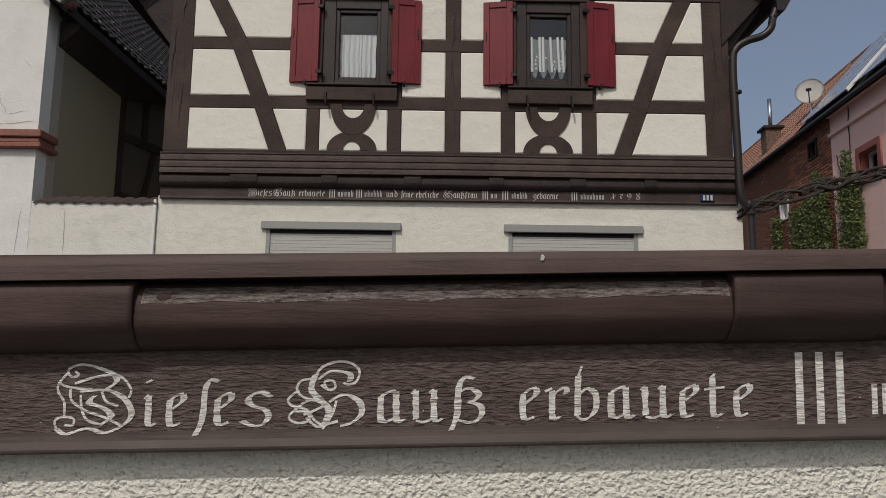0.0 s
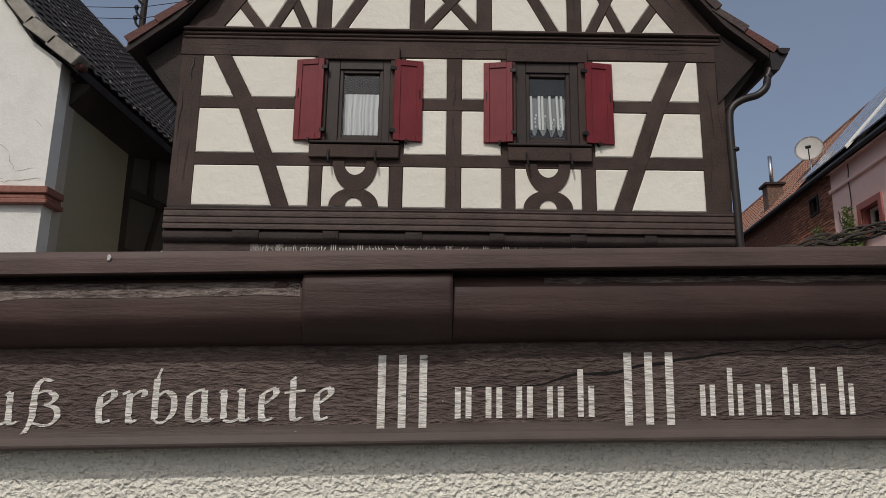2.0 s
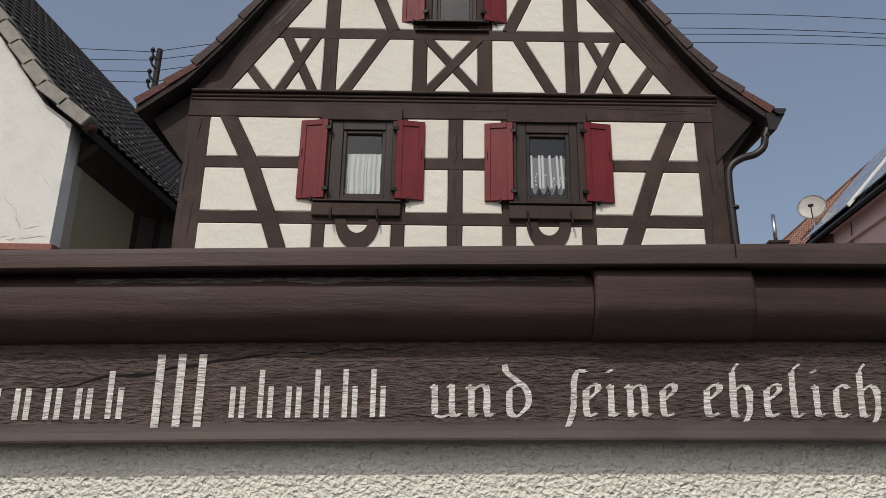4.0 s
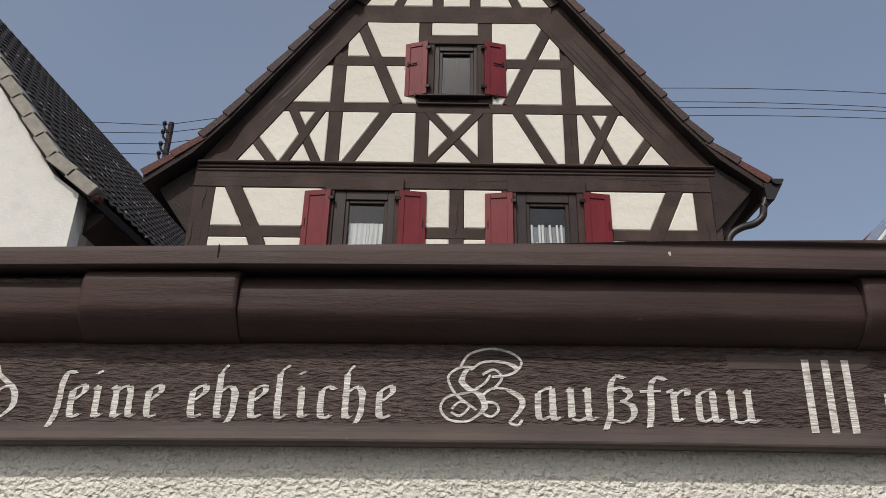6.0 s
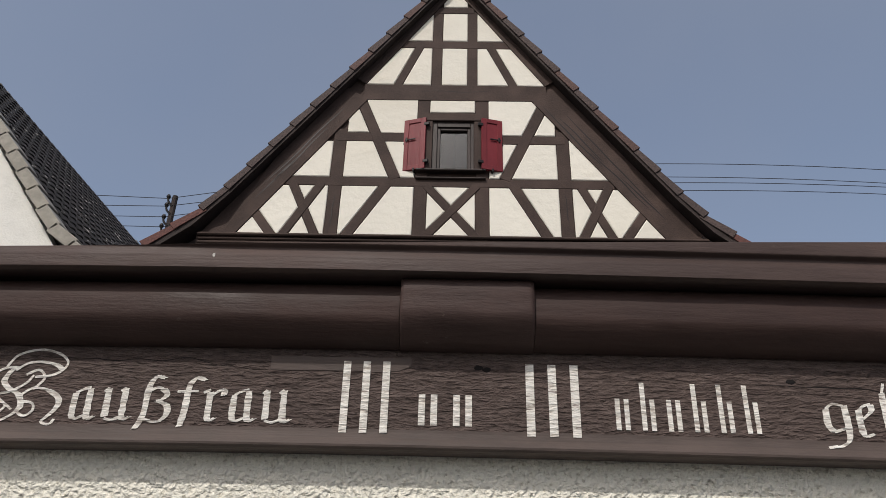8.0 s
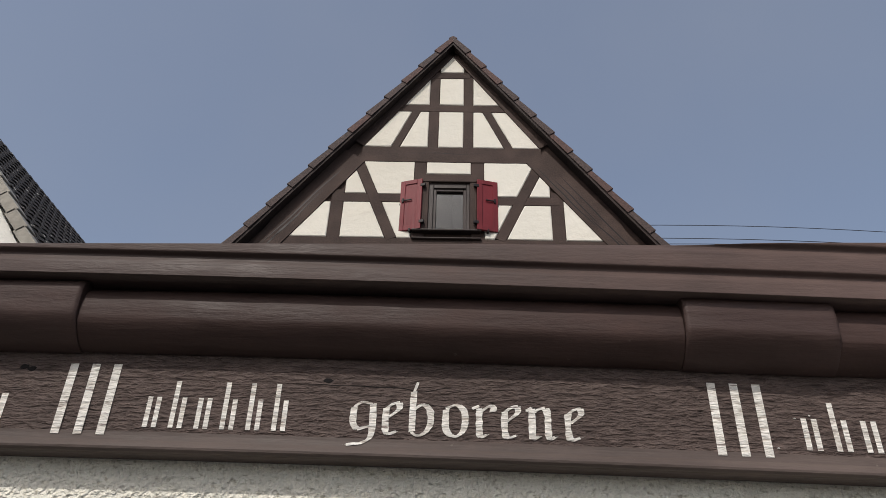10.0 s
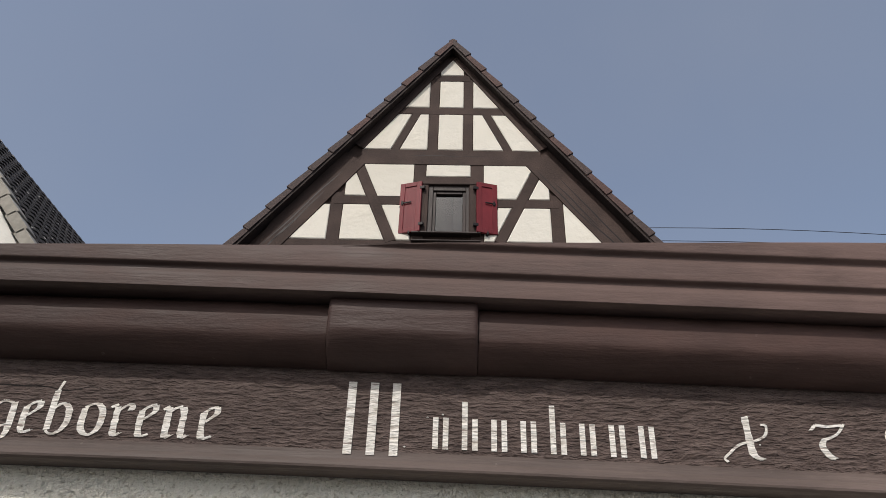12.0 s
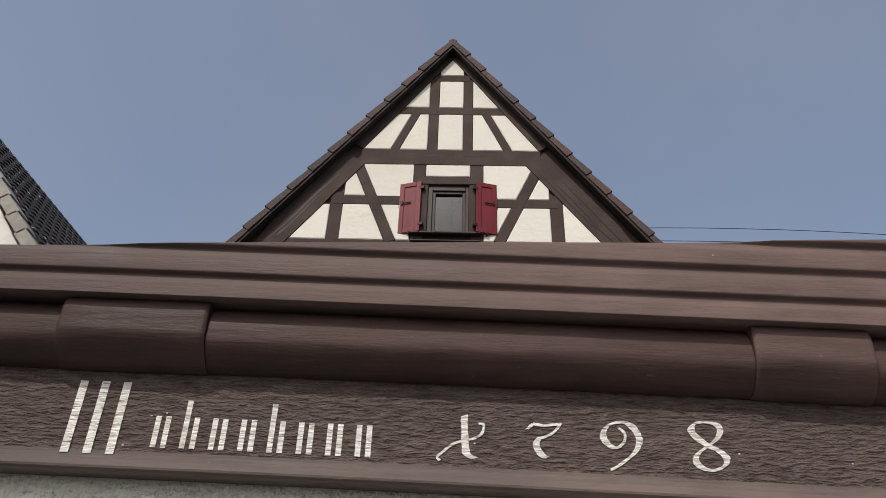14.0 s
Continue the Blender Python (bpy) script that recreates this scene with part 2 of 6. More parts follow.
def rounded(points, steps=6):
    """A smooth line through points (Catmull-Rom)."""
    P = [Vector(p) for p in points]
    out = []
    for i in range(len(P) - 1):
        a, b, c, d = P[max(i - 1, 0)], P[i], P[i + 1], P[min(i + 2, len(P) - 1)]
        for k in range(steps):
            u = k / steps
            out.append(0.5 * ((2 * b) + (c - a) * u + (2 * a - 5 * b + 4 * c - d) * u * u + (3 * b - a - 3 * c + d) * u ** 3))
    out.append(P[-1])
    return out


# ---- lettering: broad-nib strokes, x-height 1 ----
# a glyph: advance, strokes parted by "|"; "~" makes a stroke smooth, "'" thin
GLYPHS = {
    "i": (0.66, "~.2,.98 .2,.5 .2,.12 .27,.03 .42,.1|'.06,.9 .2,1.02|.1,1.42 .28,1.5"),
    "n": (1.15, "~.2,.97 .2,.4 .2,.1 .26,.02 .4,.1|'.02,.9 .2,1.02|~'.22,.82 .42,.97 .62,1.02|~.64,1.0 .7,.8 .7,.2 .76,.03 .9,.1"),
    "u": (1.15, "~.16,1.0 .17,.5 .18,.1|~'.18,.05 .42,0 .72,.12|~.72,1.02 .72,.4 .74,.1 .82,.02 .98,.1|'.03,.92 .16,1.04|'.57,.94 .72,1.05"),
    "e": (0.86, "~.2,.86 .18,.5 .2,.14 .28,.02 .54,.1|~'.2,.84 .38,.98 .62,1.06|~.6,1.03 .62,.86 .5,.72|'.52,.74 .28,.56"),
    "a": (1.08, "~.18,.86 .17,.4 .2,.08 .36,.02|~'.18,.86 .4,.98 .64,1.05|~.64,1.0 .65,.4 .67,.1 .75,.02 .9,.1|'.34,.02 .6,.14"),
    "r": (0.86, "~.24,.94 .24,.4 .25,.1 .32,.02 .48,.1|'.02,.92 .24,1.02|~'.28,.8 .45,.95 .62,1.04|~.62,1.05 .7,.98 .68,.84"),
    "b": (1.05, "~.2,1.42 .18,.8 .18,.12|'.2,1.4 .32,1.74|~'.2,.78 .4,.96 .58,1.0|~.57,.99 .74,.8 .76,.4 .64,.14 .44,.0|~'.16,.1 .3,.0 .46,.0"),
    "d": (1.12, "~.12,1.68 .2,1.42 .52,1.16 .82,.88 .9,.55 .84,.3 .6,.06 .45,.0|~.28,.84 .27,.4 .3,.12 .45,.0|~'.28,.86 .48,.97 .72,1.02"),
    "t": (0.84, "~.28,1.3 .28,.4 .3,.1 .38,.02 .56,.1|'.02,.9 .3,.93 .66,.96|'.2,1.26 .36,1.4"),
    "l": (0.74, "~.2,1.42 .18,.6 .19,.1 .27,.0 .46,.1|~'.2,1.4 .32,1.58 .5,1.7"),
    "c": (0.8, "~.2,.88 .17,.4 .2,.08 .32,.0 .5,.08|~'.2,.88 .34,.98 .48,1.02|.46,1.02 .6,.92"),
    "h": (1.08, "~.2,1.42 .18,.6 .18,.1 .25,.02 .34,.06|~'.2,1.4 .29,1.58 .42,1.7|~'.2,.78 .42,.96 .6,1.02|~.6,1.0 .71,.8 .7,.4 .66,.1 .54,-.14"),
    "z": (0.62, "~.74,1.47 .6,1.49 .47,1.35 .4,1.05 .38,.5 .32,.1 .16,-.3|.56,1.5 .8,1.42"),
    "f": (0.9, "~.8,1.38 .64,1.42 .48,1.28 .4,1.0 .38,.4 .3,-.18|.64,1.44 .9,1.33|'.05,.95 .74,.97"),
    "s": (1.12, "~.86,1.02 .66,1.05 .4,.98 .27,.8 .42,.62 .78,.5 .92,.3 .8,.06 .52,-.04 .28,.04|.66,1.08 .98,.9|.28,.03 .1,.14"),
    "ß": (1.22, "~.66,1.45 .5,1.42 .35,1.2 .3,.8 .28,.2 .1,-.28|.5,1.46 .78,1.38|~'.34,.95 .58,1.06 .8,1.04|~.8,1.02 .95,.85 .82,.68 .62,.62|~.66,.62 .98,.5 1.04,.22 .86,.0 .6,-.04|'.6,-.04 .32,.04"),
    "g": (1.04, "~.2,.86 .19,.36 .34,.14|'.34,.13 .76,.26|~'.2,.86 .45,1.02 .78,.96|~.8,.98 .82,.3 .76,-.12 .5,-.3 .3,-.34|.34,-.32 .04,-.38"),
    "o": (1.02, "~.2,.86 .19,.3 .32,.06 .52,.0|~'.2,.88 .42,1.0 .6,1.03|~.6,1.02 .79,.8 .8,.35 .68,.1 .5,.0"),
    "D": (2.55, "~0.74,1.17 1.57,1.2 2.13,0.91 2.37,0.44 2.15,0.09 1.57,-0.17 1.02,-0.02 0.37,-0.19 0.06,-0.02|"
          "~'0.06,-0.02 0,0.22 0.19,0.35 0.56,0.31 0.56,0.09 0.31,0.09|~1.26,1.94 1.74,1.72 1.85,1.46 1.44,1.17|"
          "~'1.26,1.94 0.74,2.04 0.35,1.89 0.43,1.65 0.67,1.69 0.56,1.83|~'0.35,1.8 0.06,1.43 0.07,1.15 0.26,0.83 0.28,0.35|~'0.07,1.46 0.41,1.31 1.11,1.24|"
          "~'0.43,1.24 0.5,0.87 0.96,0.54 1.57,0.31 2.07,0.04|~'0.76,1.06 0.83,0.54 1.04,0.22 1.48,0.09|~1.19,1.02 1.04,0.8 1.52,0.61 1.74,0.35 1.48,0.13|"
          "~'0.56,1.43 1.3,1.65 1.94,1.65 2.31,1.24 2.26,0.94|~'1.41,1.15 1.57,0.83 1.94,0.69"),
    "H": (2.65, "~0.81,1.61 0.65,1.24 0.89,0.96 1.22,0.78 1.37,0.41 1.22,0.17|~'1.22,0.17 0.8,-0.07 0.24,0 0,0.37 0.24,0.72 0.89,0.87 1.35,1.15 1.54,1.43|"
          "~'1.26,0.74 1.63,1 2.09,0.96|~2.09,0.96 2.48,0.7 2.52,0.41 2.28,0.07|~'2.28,0.07 2.13,-0.09 2.39,-0.17 2.52,0|"
          "~'0.61,1.7 0.89,2.11 1.54,2.3 2.19,2.17 2.52,1.89 2.41,1.61 2.09,1.43 1.59,1.37|~1.67,1.89 2.15,1.8 2.41,1.63|~'0.93,1.59 1.26,1.83 1.67,1.89|"
          "~'1.07,1.67 0.61,1.67 0.26,1.43 0.26,1.15 0.52,0.74 1.11,0.3|~'1.3,1.44 1.67,1.61 1.91,1.33 1.63,0.96|"
          "~'0.33,0.22 0.61,0.11 0.89,0.41 0.61,0.56 0.35,0.33|~'1.39,0.56 1.72,0.5 1.78,0.26 1.54,0.09 1.3,0.22"),
    "Q": (2.49, "~.84,1.6 .72,1.12 1.02,.76 1.27,.47 1.19,.12 1.08,-.08|~'.84,1.53 1.02,1.82 1.46,2.0 1.9,1.96 2.19,1.7 2.1,1.35 1.86,1.26 1.7,1.32|~1.54,1.7 1.9,1.6 1.9,1.36|~'.93,1.44 1.25,1.68 1.54,1.7|"
          "~'1.28,.7 1.6,.9 1.9,.92|~1.88,.92 2.22,.68 2.28,.3 1.98,.02 1.63,-.08|~'1.5,.74 1.38,.3 1.1,-.16|~'.84,1.47 .4,1.4 .28,1.09 .58,.82 1.0,.8|~'.34,1.1 .02,.82 .14,.6 .58,.47 .84,.12 1.1,-.05|"
          "~'1.1,.65 .67,.77 .23,.47 .05,.21 .32,.04 .67,.12 .58,.39 .23,.42|~'1.02,1.26 1.28,1.09 1.46,1.18 1.37,1.39 1.12,1.35 1.2,1.12|~'.58,.21 .93,-.09 1.28,0 1.56,.08|~'.5,.3 .8,.42 1.2,.62"),
    "1": (1.4, "~.76,1.26 .79,.5 .84,.1 1.06,-.05|~'1.16,1.04 1.3,1.0 1.24,.72 1.0,.56 .5,.42 .18,.15 .04,.0 .12,-.1|.68,1.24 .86,1.3"),
    "7": (1.2, ".04,.86 .2,1.02 .5,.96 1.0,1.0|~'1.08,1.04 .8,.72 .42,.56|~.38,.6 .28,.35 .42,.06 .58,-.04"),
    "9": (1.4, "~'.58,.88 .77,.7 .74,.45 .55,.28|~.6,.3 .38,.25 .12,.42 .04,.7 .28,.98 .8,1.05 1.1,.85 1.25,.5 1.1,.15 .82,-.08|~'.86,-.05 .5,-.28 .2,-.42"),
    "8": (1.4, "~.58,1.05 1.0,.98 1.13,.78 .95,.5 .58,.28 .2,.05 .1,-.18 .3,-.38 .67,-.45 1.08,-.32 1.2,-.1 1.0,.12 .58,.32 .2,.6 .08,.82 .25,1.0 .58,1.05"),
}


def strokes_of(text, x0, x1, xh):
    """Polylines of a word between x0 and x1 on a baseline at 0, and whether each is thin."""
    lines, at = [], 0.0
    for ch in text:
        adv, code = GLYPHS[ch]
        for st in code.split("|"):
            smooth = st[0] == "~"
            st = st.lstrip("~")
            thin = st[0] == "'"
            pts = [tuple(float(v) for v in p.split(",")) for p in st.lstrip("'").split()]
            pts = [Vector((at + x, y, 0)) for x, y in pts]
            lines.append((rounded(pts, 6) if smooth else pts, thin))
        at += adv
    k = (x1 - x0) / (at - 0.1)
    return [([(x0 + p.x * k, p.y * xh) for p in pts], thin) for pts, thin in lines]


# ---- the inscribed beam: one design, built at two sizes ----
# run and height in units of the design; height grows downwards, depth towards the viewer
WORDS = (("D", 108, 245), ("iezes", 258, 485), ("Q", 512, 648), ("auß", 665, 858), ("erbauete", 915, 1337),
         ("und", 2328, 2508), ("zeine", 2561, 2765), ("eheliche", 2803, 3172), ("H", 3248, 3391), ("außfrau", 3408, 3800),
         ("geborene", 4704, 5110), ("1", 5953, 6033), ("7", 6105, 6165), ("9", 6231, 6295), ("8", 6377, 6437))
# people's names stand as plain bars, one a letter: start, end, letters, tall ones
NAMES = ((1378, 1530, 1, "0"), (1535, 1805, 5, "4"), (1812, 1965, 1, "0"), (1968, 2263, 6, "1345"), (3851, 3996, 1, "0"), (4004, 4124, 2, ""),
         (4168, 4330, 1, "0"), (4346, 4611, 6, "1345"), (5289, 5450, 1, "0"), (5462, 5857, 8, "14"))
BLOCKS = ((-180, 256), (1281, 1540), (2612, 2889), (3981, 4217), (5284, 5547), (6490, 6690))
BASE, XH = 277.5, 57.0
ROLL_OUT, BLOCK_OUT = 50, 61


def beam_profile():
    """Heights and depths of the board below the cornice."""
    return [(0, 50), (3, 20), (6, 4), (122, 4), (128, 2), (131, 0), (200, 0), (289, 0)]


def fillet_profile():
    """The smooth strip with a rounded nose at the board's lower edge."""
    return [(286, -8), (286, 0.8), (292, 1.5), (302, 4), (310, 9), (315, 11.5), (319, 11), (323, 7), (325, 0), (326, -31)]


def face_depth(v):
    """Depth of the painted face at height v."""
    pts = [(0, 0), (285.9, 0)] + fillet_profile()[1:6]
    for (va, wa), (vb, wb) in zip(pts, pts[1:]):
        if v <= vb:
            return wa + (wb - wa) * (v - va) / (vb - va)
    return 11.5


def cornice_depth(d, period, s):
    """Depth of the stacked cornice mouldings d above their lower edge: a soft bead over a shallow cove."""
    k, f = divmod((d + 6) / period, 1.0)
    if f < 0.50:
        w = 6.0 - 2.0 * (f / 0.50) ** 2
    elif f < 0.86:
        w = 4.0 - 5.5 * (0.5 - 0.5 * math.cos((f - 0.50) / 0.36 * math.pi))
    else:
        w = -1.5 + 9.0 * (0.5 - 0.5 * math.cos((f - 0.86) / 0.14 * math.pi))
    return 62 + 12 * min(1, max(0, (s - 1300) / 1600)) + k * 1.5 + w


def lip(s):
    """How far the cornice hangs below its seat; it sinks towards the far end."""
    return 6 + 12 * min(1, max(0, (s - 3600) / 2200))


def rise(s):
    """The writing climbs a little towards the end of the board."""
    return 0.06 * max(0, s - 5850) if s < 6600 else 45


def roll_section(lo, hi, depth, square):
    """A bead that swells to its middle and falls back steeply towards the board below."""
    n = 20
    peak = 0.56 if square else 0.60
    out = []
    for i in range(n + 1):
        f = i / n
        if f < peak:
            w = (1 - (1 - f / peak) ** (8 if square else 3.4)) ** (0.5 if square else 0.6)
        else:
            g = (f - peak) / (1 - peak)
            w = 1 - 0.84 * g ** 1.6 if f < 0.999 else 0.0
        out.append((lo + (hi - lo) * f, 4 + depth * w))
    return out


def uneven(s, v):
    """A hand-planed face: depth factor at run s and height v."""
    return 1 + 0.020 * noise.noise(Vector((s * 0.017, v * 0.04, 5))) + 0.008 * noise.noise(Vector((s * 0.07, v * 0.08, 9)))


def inscribed_beam(parent, place, sag, top, s0, s1, step, mats, cap_rows, period, vk, rk=1.0):
    """place(s, v, w) gives the world point of run s, height v, depth w; sag(s): lower edge of the cornice; top(s): its upper edge."""
    board_m, roll_m, cap_m, letter_m, fillet_m, block_m = mats
    runs = [s0 + (s1 - s0) * i / step for i in range(step + 1)]

    def loft(name, section, a, b, mat, label="", ends=True, smooth=True, extra=()):
        rs = sorted([s for s in runs if a < s < b] + list(extra))
        rs = [a, *rs, b]
        bm = bmesh.new()
        rows = []
        for s in rs:
            rows.append([bm.verts.new(place(s, v, w)) for v, w in section(s)])
        for r0, r1 in zip(rows, rows[1:]):
            for k in range(len(r0) - 1):
                bm.faces.new((r0[k], r0[k + 1], r1[k + 1], r1[k]))
        if ends:
            for row in (rows[0][::-1], rows[-1]):
                bm.faces.new([bm.verts.new(v.co) for v in row])
        bmesh.ops.recalc_face_normals(bm, faces=bm.faces)
        ob = part(name, bm, mat, parent, label, smooth)
        return ob

    def board(s):
        c = sag(s)
        return [(c + v * vk, w) for v, w in beam_profile()] + [(c + 289 * vk, -160), (c, -160)]

    def fillet(s):
        c = sag(s)
        return [(c + v * vk, w) for v, w in fillet_profile()] + [(c + 326 * vk, -160), (c + 288 * vk, -160)]

    loft("lower_fillet", fillet, s0, s1, fillet_m, "smooth weathered fillet with a rounded nose", smooth=False)

    loft("board", board, s0, s1, board_m, "weathered brown board with open grain", smooth=False)

    def cap(s):
        c, t = sag(s) + lip(s) * vk, top(s)
        h = c - t
        pts = [(t + h * i / cap_rows, cornice_depth(h - h * i / cap_rows, period, s)) for i in range(cap_rows + 1)]
        return [(t, -160), *pts, (c, 10), (c, -160)]

    loft("cornice", cap, s0, s1, cap_m, "brown painted cornice of stacked mouldings")
    edges = [s0]
    for a, b in BLOCKS:
        edges += [a, b]
    edges.append(s1)
    for i in range(len(edges) - 1):
        a, b = max(edges[i], s0), min(edges[i + 1], s1)
        if b - a < 5:
            continue
        square = i % 2 == 1

        def worn(s, a=a, b=b):
            """Rounded ends of a block."""
            return 1 - 0.09 * (1 - min(1, (min(s - a, b - s) + 0.5) / 8)) ** 2

        if square:
            tips = [a + 1.5, a + 4, a + 8, b - 8, b - 4, b - 1.5]
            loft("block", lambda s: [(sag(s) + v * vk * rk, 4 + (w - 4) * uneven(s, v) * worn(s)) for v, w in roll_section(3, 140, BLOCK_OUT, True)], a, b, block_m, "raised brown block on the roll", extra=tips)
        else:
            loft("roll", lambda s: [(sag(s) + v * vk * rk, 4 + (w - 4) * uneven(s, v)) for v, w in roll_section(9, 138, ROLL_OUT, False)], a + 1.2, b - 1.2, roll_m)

    def letter(name, quads, lift):
        bm = bmesh.new()
        for k, q in enumerate(quads):
            w = lift + 0.05 * (k % 7)
            bm.faces.new([bm.verts.new(place(s, sag(s) + (BASE - y - rise(s)) * vk, w + face_depth(BASE - y - rise(s)))) for s, y in q])
        part(name, bm, letter_m, parent)

    for word, a, b in WORDS:
        for ch_lines in (strokes_of(word, a, b, XH),):
            quads = []
            for pts, thin in ch_lines:
                big, pen = (11.6, 2.3) if not thin else (4.2, 2.3)
                nx, ny = big * 0.5 * math.cos(radians(14)), big * 0.5 * math.sin(radians(14))
                fine = []
                for (xa, ya), (xb, yb) in zip(pts, pts[1:]):
                    m = max(1, round(math.hypot(xb - xa, yb - ya) / 7))
                    fine += [(xa + (xb - xa) * i / m, ya + (yb - ya) * i / m) for i in range(m)]
                fine.append(pts[-1])
                soft = [(x, y, 1 + 0.30 * noise.noise(Vector((x * 0.13, y * 0.13, 2)))) for x, y in fine]
                for (xa, ya, ka), (xb, yb, kb) in zip(soft, soft[1:]):
                    quads.append([(xa - nx * ka, ya - ny * ka), (xa + nx * ka, ya + ny * ka), (xb + nx * kb, yb + ny * kb), (xb - nx * kb, yb - ny * kb)])
                    d = Vector((xb - xa, yb - ya))
                    if d.length > 0.01:
                        d = Vector((-d.y, d.x)).normalized() * pen
                        quads.append([(xa - d.x * ka, ya - d.y * ka), (xa + d.x * ka, ya + d.y * ka), (xb + d.x * kb, yb + d.y * kb), (xb - d.x * kb, yb - d.y * kb)])
            letter("lettering", quads, 1.2)
    for a, b, n, tall in NAMES:
        cell = (b - a) / n
        for i in range(n):
            big = n == 1
            hi = 118 if big else (88 if str(i) in tall else XH)
            for j in range(3 if big else 2):
                wid = cell * (0.09 if big else 0.19)
                x = a + cell * (i + ((0.26, 0.5, 0.74)[j] if big else (0.31, 0.66)[j]))
                low = -16 if big else 0
                high = hi if big or j == 0 else XH
                letter("letter_bar", [[(x - wid / 2, low), (x + wid / 2, low), (x + wid / 2, high), (x - wid / 2, high)]], 1.2)


# ---- ground ----
bm = bmesh.new()
vs = [bm.verts.new(p) for p in ((-900, -900, 0), (900, -900, 0), (900, 900, 0), (-900, 900, 0))]
bm.faces.new(vs)
tagged(mesh_object("ground", bm, ASPHALT), "dark grey asphalt street between the houses", "ground", kind="structure")

# ---- the near wall with its inscribed coping beam ----
UNIT = 0.1 / 1262.86
LEAN, SLOPE = radians(3), radians(1.1)
ALONG = Vector((math.cos(SLOPE), 0, math.sin(SLOPE)))
DOWN = Vector((0, math.sin(LEAN), -math.cos(LEAN)))
OUT = Vector((0, -math.cos(LEAN), -math.sin(LEAN)))
NEAR = Vector((0, 0.098, 1.62))


def near_place(s, v, w):
    return NEAR + (ALONG * (s - 3372) + DOWN * (v - 650) + OUT * w) * UNIT


def near_sag(s):
    z = min(1.5, max(-1.25, (s - 3000) / 3000))
    return 477.1 + 20.6 * z + 54.2 * z ** 2 + 12.1 * z ** 3 - 8.8 * z ** 4


def near_top(s):
    z = min(1.5, max(-1.25, (s - 3000) / 3000))
    return 445.2 - 10.8 * z - 4.35 * z * z + 11 * min(1, max(0, (s - 3600) / 2200))


def light_along(m, colour, stops):
    """Light and shade put into the paint from place to place along the beam: (metres along, factor)."""
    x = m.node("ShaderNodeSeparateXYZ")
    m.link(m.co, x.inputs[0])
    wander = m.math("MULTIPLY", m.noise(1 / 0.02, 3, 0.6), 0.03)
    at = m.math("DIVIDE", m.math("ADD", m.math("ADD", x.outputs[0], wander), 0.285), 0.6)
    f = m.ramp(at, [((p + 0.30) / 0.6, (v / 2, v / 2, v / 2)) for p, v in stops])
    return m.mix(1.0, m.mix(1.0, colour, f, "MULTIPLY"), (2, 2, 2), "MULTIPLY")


def grainy(name, dark, mid, light, deep):
    """Old painted board: short wandering open grain over soft lighter and darker zones."""
    m = Mat(name, 0.7)
    m.b.inputs["Specular IOR Level"].default_value = 0.3
    n = m.node("ShaderNodeTexNoise")
    n.inputs["Scale"].default_value = 1 / 0.00048
    n.inputs["Detail"].default_value = 4
    n.inputs["Roughness"].default_value = 0.55
    n.inputs["Distortion"].default_value = 0.25
    m.link(m.scaled(0.24, 1, 1), n.inputs["Vector"])
    g = n.outputs["Fac"]
    pores = m.noise(1 / 0.00026, 3, 0.6, m.scaled(0.4, 1, 1))
    zone = m.noise(1 / 0.012, 4, 0.6, m.scaled(0.35, 1, 1))
    c = m.ramp(g, [(0.28, dark), (0.46, mid), (0.72, light)])
    c = m.mix(m.ramp(zone, [(0.35, (0.75, 0.75, 0.75)), (0.7, (1, 1, 1))]), (0, 0, 0), c)
    # brightness along the board is painted in, in place of light
    m.color(light_along(m, c, [(-0.30, 1.5), (-0.14, 1.36), (0.02, 1.0), (0.20, 1.35)]))
    first = m.bump(g, 1.0 * deep, 0.0011)
    m.bump(pores, 0.7 * deep, 0.0003, first)
    return m.m


NEAR_BOARD = grainy("near_brown_board", (0.060, 0.043, 0.038), (0.100, 0.072, 0.063), (0.150, 0.112, 0.099), 1.0)


def chipped(name, dark, light, chip, amount, stops):
    """Smooth dark paint with brush streaks, dull patches, dents and small chips."""
    m = Mat(name, 0.6)
    m.b.inputs["Specular IOR Level"].default_value = 0.25
    streak = m.noise(1 / 0.0016, 5, 0.65, m.scaled(0.10, 1, 1))
    patch = m.noise(1 / 0.009, 5, 0.65, m.scaled(0.5, 1, 1))
    spot = m.noise(1 / 0.0011, 3, 0.6, m.scaled(0.6, 1, 1))
    pore = m.noise(1 / 0.0004, 4, 0.6, m.scaled(0.2, 1, 1))
    c = m.ramp(streak, [(0.3, dark), (0.7, light)])
    c = m.mix(m.ramp(patch, [(0.42, (0, 0, 0)), (0.72, (0.6, 0.6, 0.6))]), c, tuple(v * 1.6 for v in light))
    c = m.mix(m.ramp(spot, [(0.70, (0, 0, 0)), (0.76, (amount, amount, amount))]), c, chip)
    # colour multiplied by painted light and shade along the beam
    m.color(light_along(m, c, stops))
    m.link(m.ramp(patch, [(0.3, (0.45, 0.45, 0.45)), (0.7, (0.75, 0.75, 0.75))]), m.b.inputs["Roughness"])
    first = m.bump(streak, 0.16, 0.0012)
    second = m.bump(pore, 0.14, 0.0003, first)
    m.bump(spot, 0.16, 0.0004, second)
    return m.m


